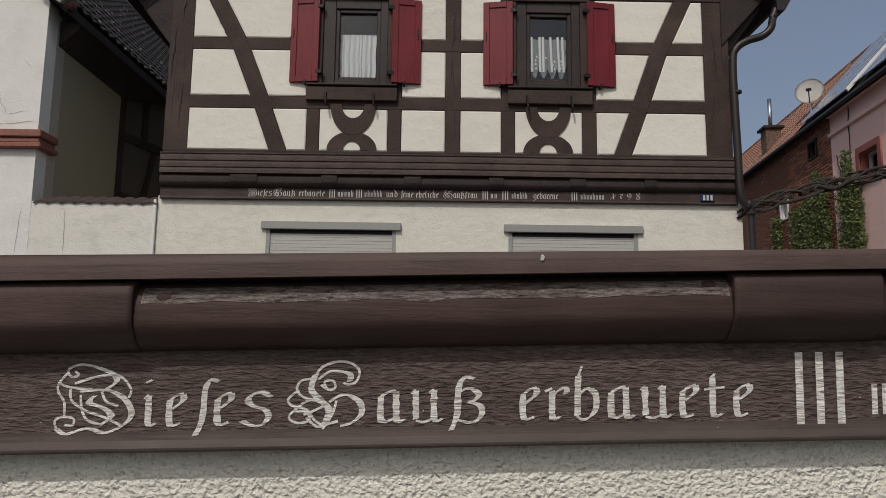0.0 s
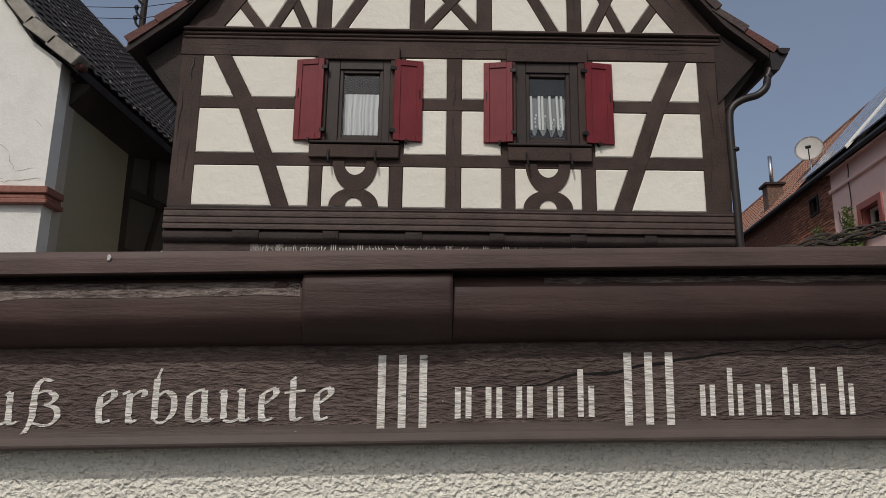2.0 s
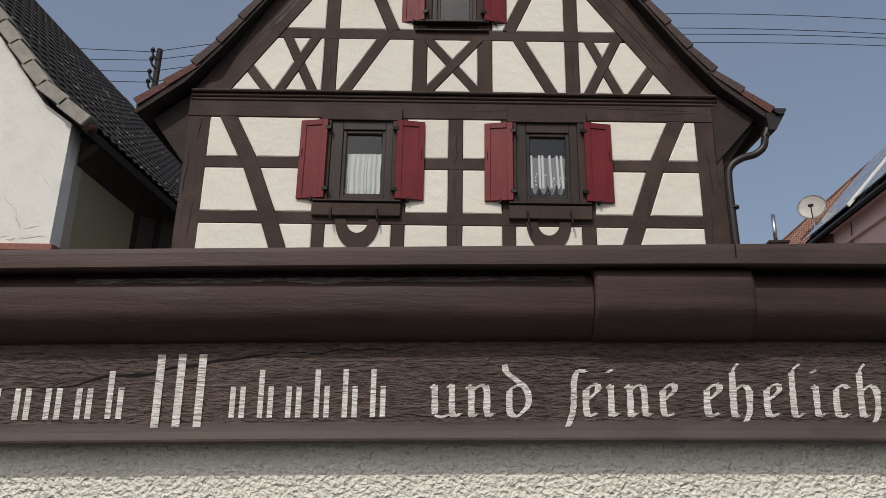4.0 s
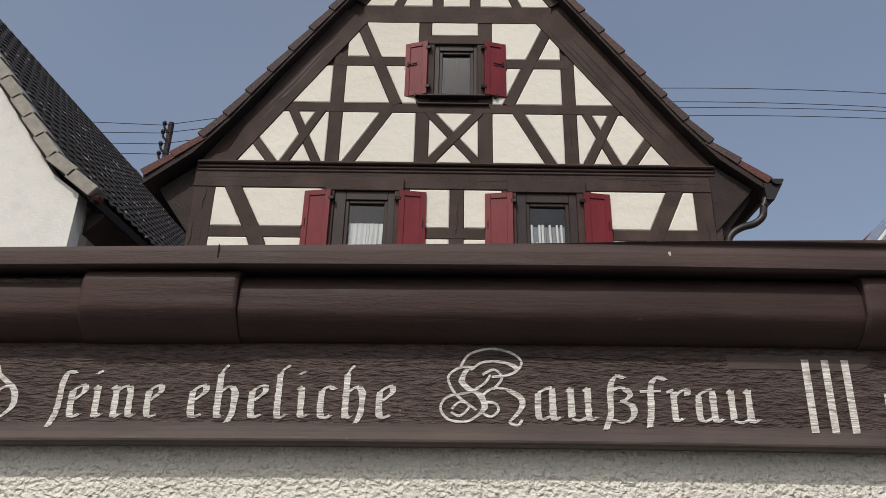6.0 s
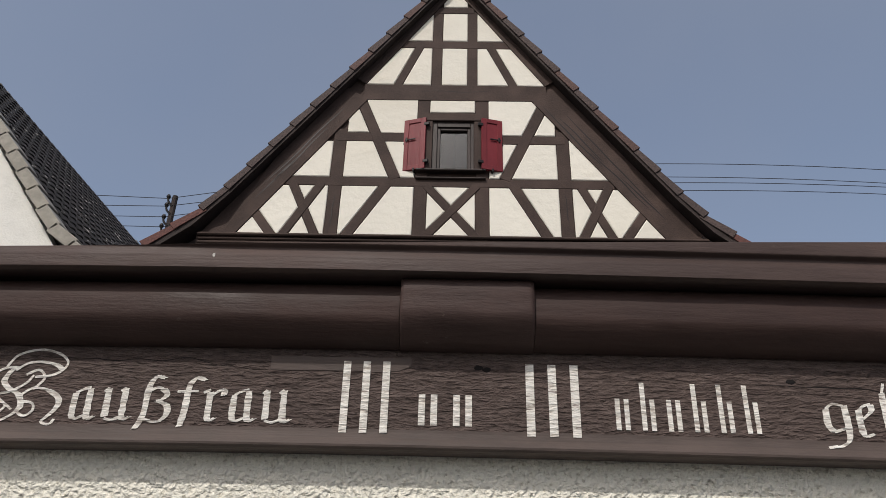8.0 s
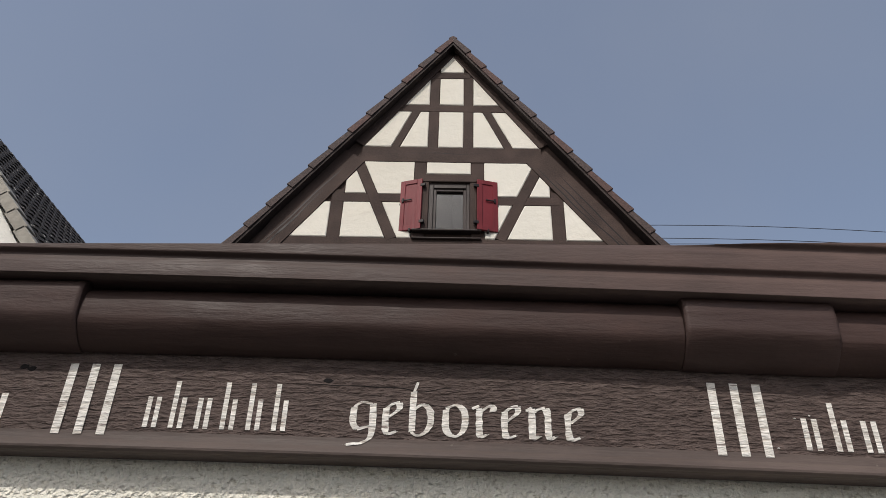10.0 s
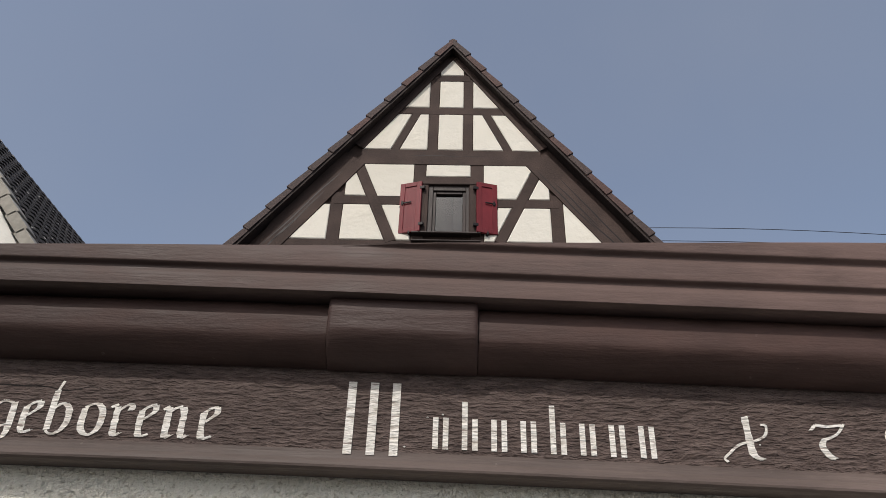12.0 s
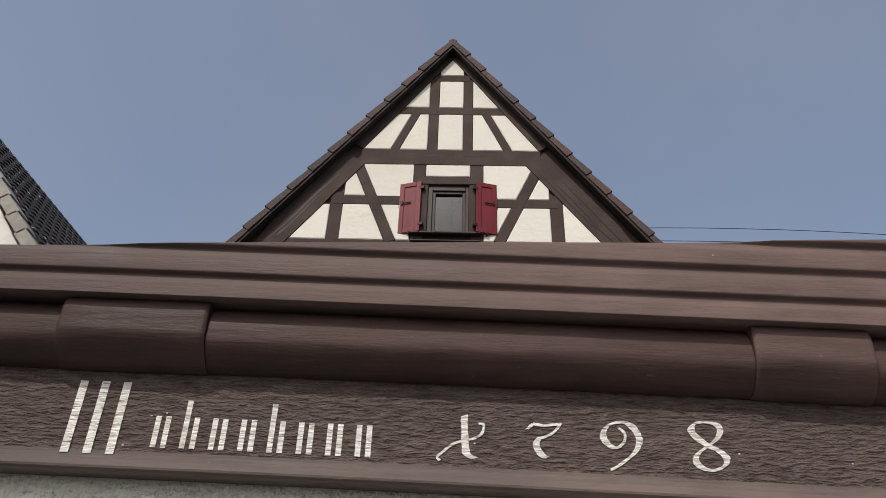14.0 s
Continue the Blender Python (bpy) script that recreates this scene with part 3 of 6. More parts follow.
# last list of each: light and shade painted in along the moulding
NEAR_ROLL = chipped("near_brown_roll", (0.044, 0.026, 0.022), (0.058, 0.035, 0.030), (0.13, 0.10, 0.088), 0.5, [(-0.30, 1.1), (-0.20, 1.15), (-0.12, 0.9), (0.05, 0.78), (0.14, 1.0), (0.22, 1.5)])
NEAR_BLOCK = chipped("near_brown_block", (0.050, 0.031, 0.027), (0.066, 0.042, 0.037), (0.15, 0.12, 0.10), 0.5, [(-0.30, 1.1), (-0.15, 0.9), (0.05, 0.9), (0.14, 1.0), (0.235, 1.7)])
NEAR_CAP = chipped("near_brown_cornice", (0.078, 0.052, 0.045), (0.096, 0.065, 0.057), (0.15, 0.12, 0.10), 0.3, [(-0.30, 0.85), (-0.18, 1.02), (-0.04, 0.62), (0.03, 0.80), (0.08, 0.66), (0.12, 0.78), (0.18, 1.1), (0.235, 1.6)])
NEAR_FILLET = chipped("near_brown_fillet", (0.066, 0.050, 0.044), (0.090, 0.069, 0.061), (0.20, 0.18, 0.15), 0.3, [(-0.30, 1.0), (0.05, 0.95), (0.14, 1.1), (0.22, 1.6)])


def worn_letter():
    """White brush paint broken by the open grain beneath it."""
    m = Mat("near_white_letters", 0.8)
    g = m.noise(1 / 0.00050, 4, 0.62, m.scaled(0.20, 1, 1))
    split = m.noise(1 / 0.00034, 3, 0.6, m.scaled(0.10, 1, 1))
    b = m.noise(1 / 0.003, 4, 0.65)
    c = m.ramp(g, [(0.30, (0.42, 0.36, 0.31)), (0.46, (0.80, 0.77, 0.71)), (0.75, (0.94, 0.92, 0.87))])
    c = m.mix(m.ramp(b, [(0.45, (0, 0, 0)), (0.78, (0.6, 0.6, 0.6))]), c, (0.56, 0.51, 0.44))
    c = m.mix(m.ramp(split, [(0.33, (0.85, 0.85, 0.85)), (0.39, (0, 0, 0))]), c, (0.17, 0.125, 0.105))
    # letters get a slight painted brightness change along the beam too
    m.color(light_along(m, c, [(-0.30, 1.02), (0.05, 0.98), (0.16, 1.08)]))
    first = m.bump(g, 0.8, 0.0007)
    m.bump(split, 0.5, 0.0004, first)
    return m.m


NEAR_LETTER = worn_letter()


def stucco():
    """Coarse roughcast with rounded grains and pits."""
    m = Mat("near_rough_render", 0.95)
    g = m.noise(1 / 0.00065, 2.5, 0.5, m.scaled(0.9, 1, 1))
    lump = m.noise(1 / 0.0030, 3, 0.5)
    pit = m.noise(1 / 0.0007, 2, 0.5)
    stain = m.noise(1 / 0.02, 4)
    # pits get a darker colour that paints in the shade inside them
    c = m.ramp(pit, [(0.29, (0.58, 0.54, 0.44)), (0.37, (0.79, 0.76, 0.65)), (0.46, (0.87, 0.84, 0.73))])
    m.color(m.mix(m.ramp(stain, [(0.5, (0, 0, 0)), (0.85, (0.3, 0.3, 0.3))]), c, (0.55, 0.52, 0.45)))
    first = m.bump(lump, 0.25, 0.0012)
    second = m.bump(g, 1.0, 0.0011, first)
    m.bump(m.ramp(pit, [(0.25, (0, 0, 0)), (0.60, (1, 1, 1))]), 0.2, 0.0005, second)
    return m.m


NEAR_PLASTER = stucco()
near_beam = thing("inscribed_beam", "dark brown moulded timber beam with white blackletter inscription on a plastered wall", "inscribed beam")
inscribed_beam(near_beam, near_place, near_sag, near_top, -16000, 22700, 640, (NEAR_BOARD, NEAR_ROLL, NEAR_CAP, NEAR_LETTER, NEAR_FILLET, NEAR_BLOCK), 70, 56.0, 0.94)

BARE = grainy("near_bare_grain", (0.06, 0.044, 0.038), (0.16, 0.127, 0.112), (0.31, 0.26, 0.232), 1.3)


def near_bare(s0, s1, lo, hi):
    """A strip of the roll where the paint has worn down to the grain."""
    sec = roll_section(9, 138, ROLL_OUT, False)
    bm = bmesh.new()
    rows = []
    n = 60
    for i in range(n + 1):
        s_ = s0 + (s1 - s0) * i / n
        edge = hi + 7 * noise.noise(Vector((i * 0.19, 4.0, 0)))
        m = 7
        row = []
        for k in range(m + 1):
            v = lo + (edge - lo) * k / m
            for (va, wa), (vb, wb) in zip(sec, sec[1:]):
                if va <= v <= vb:
                    w = wa + (wb - wa) * (v - va) / (vb - va)
                    break
            row.append(bm.verts.new(near_place(s_, near_sag(s_) + v * 0.94, 4 + (w - 4) * uneven(s_, v) + 0.9)))
        rows.append(row)
    for r0, r1 in zip(rows, rows[1:]):
        for k in range(len(r0) - 1):
            bm.faces.new((r0[k], r0[k + 1], r1[k + 1], r1[k]))
    part("bare_strip", bm, BARE, near_beam, "bare weathered grain where paint has worn off", True)


near_bare(268, 1276, 22, 50)
near_bare(1700, 2600, 20, 32)
MARK = plain("old_white_spatter", (0.55, 0.53, 0.50), 0.8, 0, 0.0006, 0.2, 0.2)
CRACK = plain("open_crack", (0.008, 0.006, 0.006), 1.0, 0, 0.001, 0.1, 0)


def near_flake(name, s, v, w, rs, rv, material, thick=1.2):
    """A small irregular raised spot on the beam."""
    bm = bmesh.new()
    n = 12
    ring = [(s + rs * math.cos(a) * random.uniform(0.75, 1.1), v + rv * math.sin(a) * random.uniform(0.75, 1.1)) for a in [math.tau * k / n for k in range(n)]]
    low = [bm.verts.new(near_place(x, y, w)) for x, y in ring]
    high = [bm.verts.new(near_place(s + (x - s) * 0.7, v + (y - v) * 0.7, w + thick)) for x, y in ring]
    bm.faces.new(high)
    for k in range(n):
        bm.faces.new((low[k], low[(k + 1) % n], high[(k + 1) % n], high[k]))
    bmesh.ops.recalc_face_normals(bm, faces=bm.faces)
    part(name, bm, material, near_beam)


for s_, v_, w_, a_, b_ in ((950, -20, 68, 4, 6), (3645, -18, 77.5, 3, 5), (6440, -105, 81, 4, 5), (5350, 54, 63.4, 4, 7), (5356, 62, 63.6, 3, 9), (5352, 74, 62.6, 3, 6), (1270, 281, 1.5, 7, 4), (85, 42, 58, 3, 4), (1155, 50, 49.6, 4, 2), (995, 70, 48.6, 2, 2), (6455, 66, 49, 5, 2)):
    near_flake("spatter", s_, near_sag(s_) + v_, w_, a_, b_, MARK)
random.seed(41)
for k in range(18):
    s_ = random.uniform(-100, 6700)
    near_flake("spatter", s_, near_sag(s_) + random.uniform(200, 262), 0.6, random.uniform(1.0, 2.6), random.uniform(0.8, 1.8), MARK, 0.6)
for s_, v_, w_ in ((305, 38, 47), (1243, 30, 43), (3955, 62, 49)):
    near_flake("nail_plug", s_, near_sag(s_) + v_, w_, 15, 9, NEAR_ROLL, 4)
for s_, v_ in ((4120, 168), (4135, 172), (4665, 180), (6430, 40)):
    near_flake("knot_hole", s_, near_sag(s_) + v_ * 0.94, 0.3 if v_ > 100 else 39.5, 9, 5, CRACK, 0.4)


def near_crack(s0, v0, s1, v1, width, seed):
    """A thin open split that wanders along the board."""
    bm = bmesh.new()
    up, low = [], []
    n = 40
    for i in range(n + 1):
        u = i / n
        s_ = s0 + (s1 - s0) * u
        v_ = near_sag(s_) + v0 + (v1 - v0) * u + 9 * noise.noise(Vector((u * 6, seed, 0)))
        h = width * math.sin(math.pi * u) ** 0.5 * (0.6 + 0.6 * abs(noise.noise(Vector((u * 17, seed, 3)))))
        up.append(bm.verts.new(near_place(s_, v_ - h, 0.5)))
        low.append(bm.verts.new(near_place(s_, v_ + h, 0.5)))
    for i in range(n):
        bm.faces.new((up[i], low[i], low[i + 1], up[i + 1]))
    part("crack", bm, CRACK, near_beam)


near_crack(1660, 205, 2060, 148, 3.6, 1.0)
near_crack(2060, 150, 2330, 140, 1.3, 2.0)
near_crack(1500, 215, 1700, 200, 1.2, 3.0)
near_crack(2200, 262, 2560, 255, 0.9, 4.0)
near_crack(600, 215, 900, 212, 0.8, 5.0)
near_crack(3300, 150, 3700, 156, 0.9, 6.0)
near_crack(4600, 175, 4900, 182, 1.0, 7.0)
# smooth filler strip let into the board
bm = bmesh.new()
rows = []
for i in range(13):
    s_ = 3752 + 250 * i / 12
    lo, hi = 143 + 2 * noise.noise(Vector((i * 0.6, 1, 0))), 168 + 3 * noise.noise(Vector((i * 0.5, 7, 0))) - (10 if i == 12 else 0)
    rows.append([bm.verts.new(near_place(s_, near_sag(s_) + v, w)) for v, w in ((lo, 0), (lo, 1.0), (hi, 1.0), (hi, 0))])
for r0, r1 in zip(rows, rows[1:]):
    for k in range(3):
        bm.faces.new((r0[k], r0[k + 1], r1[k + 1], r1[k]))
bmesh.ops.recalc_face_normals(bm, faces=bm.faces)
part("filler_strip", bm, NEAR_FILLET, near_beam, "smooth filled strip on the board")
# butt joint of the cornice
bm = bmesh.new()
rowa = [bm.verts.new(near_place(2853 + dx, near_top(2853) + k * (near_sag(2853) - near_top(2853)) / 6, 79.0)) for dx in (-1.2, 1.2) for k in range(7)]
for k in range(6):
    bm.faces.new((rowa[k], rowa[k + 1], rowa[k + 8], rowa[k + 7]))
part("joint", bm, CRACK, near_beam)

bm = bmesh.new()
wall_runs = [-16000 + 38700 * i / 240 for i in range(241)]
front, back = [], []
for s in wall_runs:
    p = near_place(s, near_sag(s) + 301, -38)
    q = near_place(s, near_sag(s) + 301, -150)
    front.append([bm.verts.new((p.x, p.y, p.z)), bm.verts.new((p.x, p.y + 0.0, p.z - 0.12)), bm.verts.new((p.x, p.y + 0.0, -0.02))])
    back.append([bm.verts.new((q.x, p.y + 0.05, p.z)), bm.verts.new((q.x, p.y + 0.05, -0.02))])
for a, b in zip(range(240), range(1, 241)):
    for k in range(2):
        bm.faces.new((front[a][k], front[a][k + 1], front[b][k + 1], front[b][k]))
    bm.faces.new((front[a][0], front[b][0], back[b][0], back[a][0]))
    bm.faces.new((back[a][0], back[b][0], back[b][1], back[a][1]))
for e in (0, 240):
    bm.faces.new((*front[e], back[e][1], back[e][0]))
bmesh.ops.recalc_face_normals(bm, faces=bm.faces)
tagged(mesh_object("garden_wall", bm, NEAR_PLASTER), "cream rough-rendered wall under the inscribed beam", "wall", kind="structure")

# ---- the half-timbered house ----
house = thing("half_timbered_house", "tall half-timbered gable house with brown timbers, cream infill and red shutters", "house")
FY = 9.0
W1, W2, W3 = (-1.73, -0.84, 5.03, 6.21), (0.823, 1.707, 5.03, 6.21), (-0.40, 0.31, 7.80, 8.76)


def rect(x0, x1, z0, z1):
    return [(x0, z0), (x1, z0), (x1, z1), (x0, z1)]


GROUND_WIN = ((-2.36, -0.70, 0.9, 3.10), (0.74, 2.41, 0.9, 3.10))
plate("wall", rect(-3.76, 3.77, 0, 3.52), [rect(*g) for g in GROUND_WIN], FY + 0.03, FY + 0.38, RENDER_WALL, house, "cream rough-rendered ground floor wall")
plate("gable_wall", [(-3.72, 3.52), (3.68, 3.52), (3.68, 6.7), (3.20, 7.34), (-0.035, 11.88), (-3.27, 7.34), (-3.72, 6.7)], [rect(*w) for w in (W1, W2, W3)], FY + 0.03, FY + 0.30, TIMBER, house, "timber frame wall behind the infill")
for x0, x1 in ((-3.76, -3.5), (3.45, 3.72)):
    box_part("side_wall", x0, x1, FY + 0.30, 19.0, 0, 6.5, RENDER_WALL, house, 0)
plate("back_wall", [(-3.7, 0), (3.66, 0), (3.66, 6.6), (-0.03, 11.7), (-3.7, 6.6)], [], 18.8, 19.0, RENDER_WALL, house)
box_part("floor_slab", -3.5, 3.45, FY + 0.31, 18.8, 3.5, 3.7, TIMBER_DARK, house, 0)
box_part("floor_slab", -3.5, 3.45, FY + 0.31, 18.8, 6.4, 6.6, TIMBER_DARK, house, 0)

# timbers: x, z, x, z, width, step forward
TIMBERS = [
    (-3.58, 4.12, -3.58, 6.27, 0.315, 0), (3.505, 4.12, 3.505, 6.27, 0.35, 0), (0.01, 4.12, 0.01, 6.27, 0.20, 0),
    (-1.81, 4.12, -1.81, 6.27, 0.17, 0), (-0.75, 4.12, -0.75, 6.27, 0.18, 0), (0.735, 4.12, 0.735, 6.27, 0.18, 0), (1.80, 4.12, 1.80, 6.27, 0.19, 0),
    (-3.43, 4.775, 3.34, 4.79, 0.17, 1), (-3.43, 5.575, -1.80, 5.578, 0.165, 1), (-0.78, 5.58, 0.76, 5.584, 0.165, 1), (1.78, 5.586, 3.34, 5.59, 0.165, 1),
    (-3.20, 6.32, -2.80, 5.56, 0.215, 2), (-2.81, 5.58, -2.485, 4.77, 0.215, 2.4), (-2.495, 4.79, -2.235, 4.08, 0.215, 2),
    (3.10, 6.32, 2.755, 5.57, 0.215, 2), (2.76, 5.59, 2.475, 4.78, 0.215, 2.4), (2.48, 4.80, 2.215, 4.08, 0.215, 2),
    (-3.74, 6.452, 3.69, 6.452, 0.374, 3),
    (-1.805, 6.66, -1.805, 8.62, 0.20, 0), (1.665, 6.66, 1.665, 8.60, 0.20, 0),
    (-0.515, 6.66, -0.515, 9.25, 0.20, 0), (0.415, 6.66, 0.415, 9.25, 0.21, 0),
    (-2.62, 7.625, 2.40, 7.61, 0.16, 1), (-1.85, 8.465, -0.5, 8.465, 0.17, 1), (0.42, 8.43, 1.70, 8.43, 0.165, 1),
    (-0.5, 8.86, 0.42, 8.86, 0.20, 1),
    (-2.45, 7.58, -2.01, 6.64, 0.13, 2), (-2.01, 7.58, -2.52, 6.64, 0.13, 4), (-3.02, 7.14, -2.64, 6.64, 0.13, 2), (-1.03, 7.58, -1.60, 6.64, 0.155, 2),
    (0.885, 7.58, 1.39, 6.64, 0.155, 2), (1.905, 7.55, 2.33, 6.64, 0.13, 2), (2.31, 7.55, 1.865, 6.64, 0.13, 4), (2.83, 7.16, 2.48, 6.64, 0.13, 2),
    (-0.43, 7.56, 0.33, 6.66, 0.13, 2), (0.33, 7.56, -0.43, 6.66, 0.13, 4),
    (-1.53, 9.20, -0.91, 7.68, 0.17, 2), (1.43, 9.18, 0.76, 7.68, 0.17, 2),
    (-1.50, 9.37, 1.46, 9.36, 0.33, 3),
    (-0.33, 9.5, -0.33, 11.2, 0.17, 0), (0.26, 9.5, 0.26, 11.2, 0.165, 0),
    (-0.95, 10.43, 0.88, 10.42, 0.16, 1), (-0.36, 11.235, 0.29, 11.235, 0.15, 1),
    (-0.62, 10.39, -0.97, 9.50, 0.135, 2), (0.555, 10.39, 0.94, 9.50, 0.135, 2),
]


def timber(x0, z0, x1, z1, width, step):
    """A slightly uneven beam laid in the wall's face."""
    a, b = Vector((x0, 0, z0)), Vector((x1, 0, z1))
    d = (b - a).normalized()
    side = Vector((-d.z, 0, d.x))
    n = max(2, int((b - a).length / 0.22))
    y0 = FY + 0.0 - 0.004 * step
    bm = bmesh.new()
    rows = []
    for i in range(n + 1):
        p = a.lerp(b, i / n)
        l = width / 2 + 0.010 * noise.noise(p * 3.1 + side * 7)
        r = width / 2 + 0.010 * noise.noise(p * 3.3 - side * 9)
        c = 0.010
        ring = [(-l, 0.06), (-l, c), (-l + c, 0), (r - c, 0), (r, c), (r, 0.06)]
        rows.append([bm.verts.new((p.x + side.x * u, y0 + v, p.z + side.z * u)) for u, v in ring])
    for r0, r1 in zip(rows, rows[1:]):
        for k in range(5):
            bm.faces.new((r0[k], r0[k + 1], r1[k + 1], r1[k]))
        bm.faces.new((r0[5], r0[0], r1[0], r1[5]))
    bm.faces.new(rows[0])
    bm.faces.new(rows[-1][::-1])
    bmesh.ops.recalc_face_normals(bm, faces=bm.faces)
    return part("timber", bm, TIMBER, house)


for row in TIMBERS:
    timber(*row)


def facade_crack(x0, z0, x1, z1, width, y, owner=None, material=None):
    """A dark drying crack along a timber."""
    bm = bmesh.new()
    a, b = Vector((x0, 0, z0)), Vector((x1, 0, z1))
    d = (b - a).normalized()
    side = Vector((-d.z, 0, d.x))
    lo, hi = [], []
    for i in range(13):
        u = i / 12
        p = a.lerp(b, u) + side * 0.02 * noise.noise(Vector((u * 4, x0 * 3, z0)))
        h = width * math.sin(math.pi * u) ** 0.6
        lo.append(bm.verts.new((p.x - side.x * h, y, p.z - side.z * h)))
        hi.append(bm.verts.new((p.x + side.x * h, y, p.z + side.z * h)))
    for i in range(12):
        bm.faces.new((lo[i], hi[i], hi[i + 1], lo[i + 1]))
    part("crack", bm, material or IRON, owner or house)


for row in ((-3.66, 4.5, -3.62, 5.3), (-3.52, 5.1, -3.55, 6.1), (3.42, 4.4, 3.45, 5.0), (3.60, 5.2, 3.57, 6.1), (0.05, 4.3, 0.02, 4.9), (-0.02, 5.0, 0.01, 5.5), (-1.82, 6.8, -1.80, 7.4), (1.68, 6.9, 1.66, 7.5)):
    facade_crack(*row, 0.004, FY - 0.0015)
for row in ((-3.5, 6.36, -2.7, 6.38), (-2.6, 6.46, -1.0, 6.45), (0.9, 6.50, 2.6, 6.47), (2.7, 6.36, 3.5, 6.40), (-0.8, 9.40, 0.6, 9.39)):
    facade_crack(*row, 0.005, FY - 0.0135)
for row in ((1.62, 8.90, 2.30, 7.98), (2.1, 8.2, 2.9, 7.15), (-2.75, 7.6, -2.0, 8.65), (2.5, 7.75, 3.1, 7.0), (-3.0, 7.25, -2.4, 8.1), (1.36, 9.12, 2.25, 7.92), (1.72, 8.98, 2.95, 7.24), (-2.9, 7.52, -1.75, 9.08)):
    facade_crack(*row, 0.011, FY - 0.0225)


def clip(poly, p, n):
    """The part of a convex outline on the side of p to which n points."""
    out = []
    for i in range(len(poly)):
        a, b = poly[i], poly[(i + 1) % len(poly)]
        da, db = (a - p).dot(n), (b - p).dot(n)
        if da >= 0:
            out.append(a)
        if (da > 0) != (db > 0) and abs(da - db) > 1e-9:
            out.append(a.lerp(b, da / (da - db)))
    return out


def area(poly):
    return abs(sum(a.x * b.y - b.x * a.y for a, b in zip(poly, poly[1:] + poly[:1]))) / 2


def split(polys, a, b, width):
    d = (b - a).normalized()
    n = Vector((-d.y, d.x))
    out = []
    for poly in polys:
        ts = []
        for i in range(len(poly)):
            p, q = poly[i], poly[(i + 1) % len(poly)]
            dp, dq = (p - a).dot(n), (q - a).dot(n)
            if (dp > 0) != (dq > 0):
                ts.append((p.lerp(q, dp / (dp - dq)) - a).dot(d))
        if len(ts) == 2:
            lo, hi = sorted(ts)
            cover = min(hi, (b - a).length + 0.12) - max(lo, -0.12)
            if cover > 0.8 * (hi - lo) and hi - lo > 0.03:
                for k in (1, -1):
                    piece = clip(poly, a + n * k * width / 2, n * k)
                    if len(piece) > 2 and area(piece) > 0.004:
                        out.append(piece)
                continue
        out.append(poly)
    return out


V2 = lambda pts: [Vector(p) for p in pts]
panels = [V2(rect(-3.423, 3.332, 4.135, 6.258)), V2([(-3.185, 6.69), (3.06, 6.69), (1.215, 9.21), (-1.43, 9.21)]), V2([(-1.485, 9.54), (1.445, 9.525), (-0.03, 11.73)])]
for x0, z0, x1, z1, w, step in TIMBERS:
    panels = split(panels, Vector((x0, z0)), Vector((x1, z1)), w + 0.004)


def centre(p):
    return sum(p, Vector((0, 0))) / len(p)


def in_window(c):
    return any(x0 - 0.02 < c.x < x1 + 0.02 and z0 - 0.02 < c.y < z1 + 0.02 for x0, x1, z0, z1 in ((-1.73, -0.84, 4.86, 6.3), (0.823, 1.707, 4.86, 6.3), (-0.415, 0.31, 7.68, 8.78)))


def infill(poly):
    """A cushion of plaster between timbers, with a sloping margin."""
    c = centre(poly)
    if sum(a.x * b.y - b.x * a.y for a, b in zip(poly, poly[1:] + poly[:1])) < 0:
        poly = poly[::-1]
    def inset(d):
        out = poly
        for i in range(len(poly)):
            e = (poly[(i + 1) % len(poly)] - poly[i])
            if e.length < 1e-5:
                continue
            e.normalize()
            n = Vector((-e.y, e.x))
            out = clip(out, poly[i] + n * d, n)
        return out
    inner = inset(0.011)
    bm = bmesh.new()
    if len(inner) != len(poly):
        prism(bm, [(p.x, p.y) for p in poly], FY - 0.004, FY + 0.05)
    else:
        k = min(range(len(inner)), key=lambda j: (inner[j] - poly[0]).length)
        inner = inner[k:] + inner[:k]
        rim2, top2 = [], []
        m = len(poly)
        for i in range(m):
            j = (i + 1) % m
            steps = max(2, int((poly[j] - poly[i]).length / 0.11))
            for q in range(steps):
                u = q / steps
                r0, t0 = poly[i].lerp(poly[j], u), inner[i].lerp(inner[j], u)
                jit = 0.5 + 0.5 * noise.noise(Vector((r0.x * 9, r0.y * 9, 2.5)))
                pull = 0.10 if q == 0 else 0.0
                rim2.append(r0.lerp(t0, 0.22 * jit + pull))
                top2.append(t0 + (c - t0).normalized() * (0.008 * jit + 0.02 * pull))
        back = [bm.verts.new((p.x, FY + 0.05, p.y)) for p in rim2]
        rim = [bm.verts.new((p.x, FY + 0.002, p.y)) for p in rim2]
        top = [bm.verts.new((p.x, FY - 0.008, p.y)) for p in top2]
        n = len(rim)
        bm.faces.new(top)
        for i in range(n):
            j = (i + 1) % n
            bm.faces.new((rim[i], rim[j], top[j], top[i]))
            bm.faces.new((back[i], back[j], rim[j], rim[i]))
    bmesh.ops.recalc_face_normals(bm, faces=bm.faces)
    part("panel", bm, INFILL, house)


for poly in panels:
    if not in_window(centre(poly)):
        infill(poly)


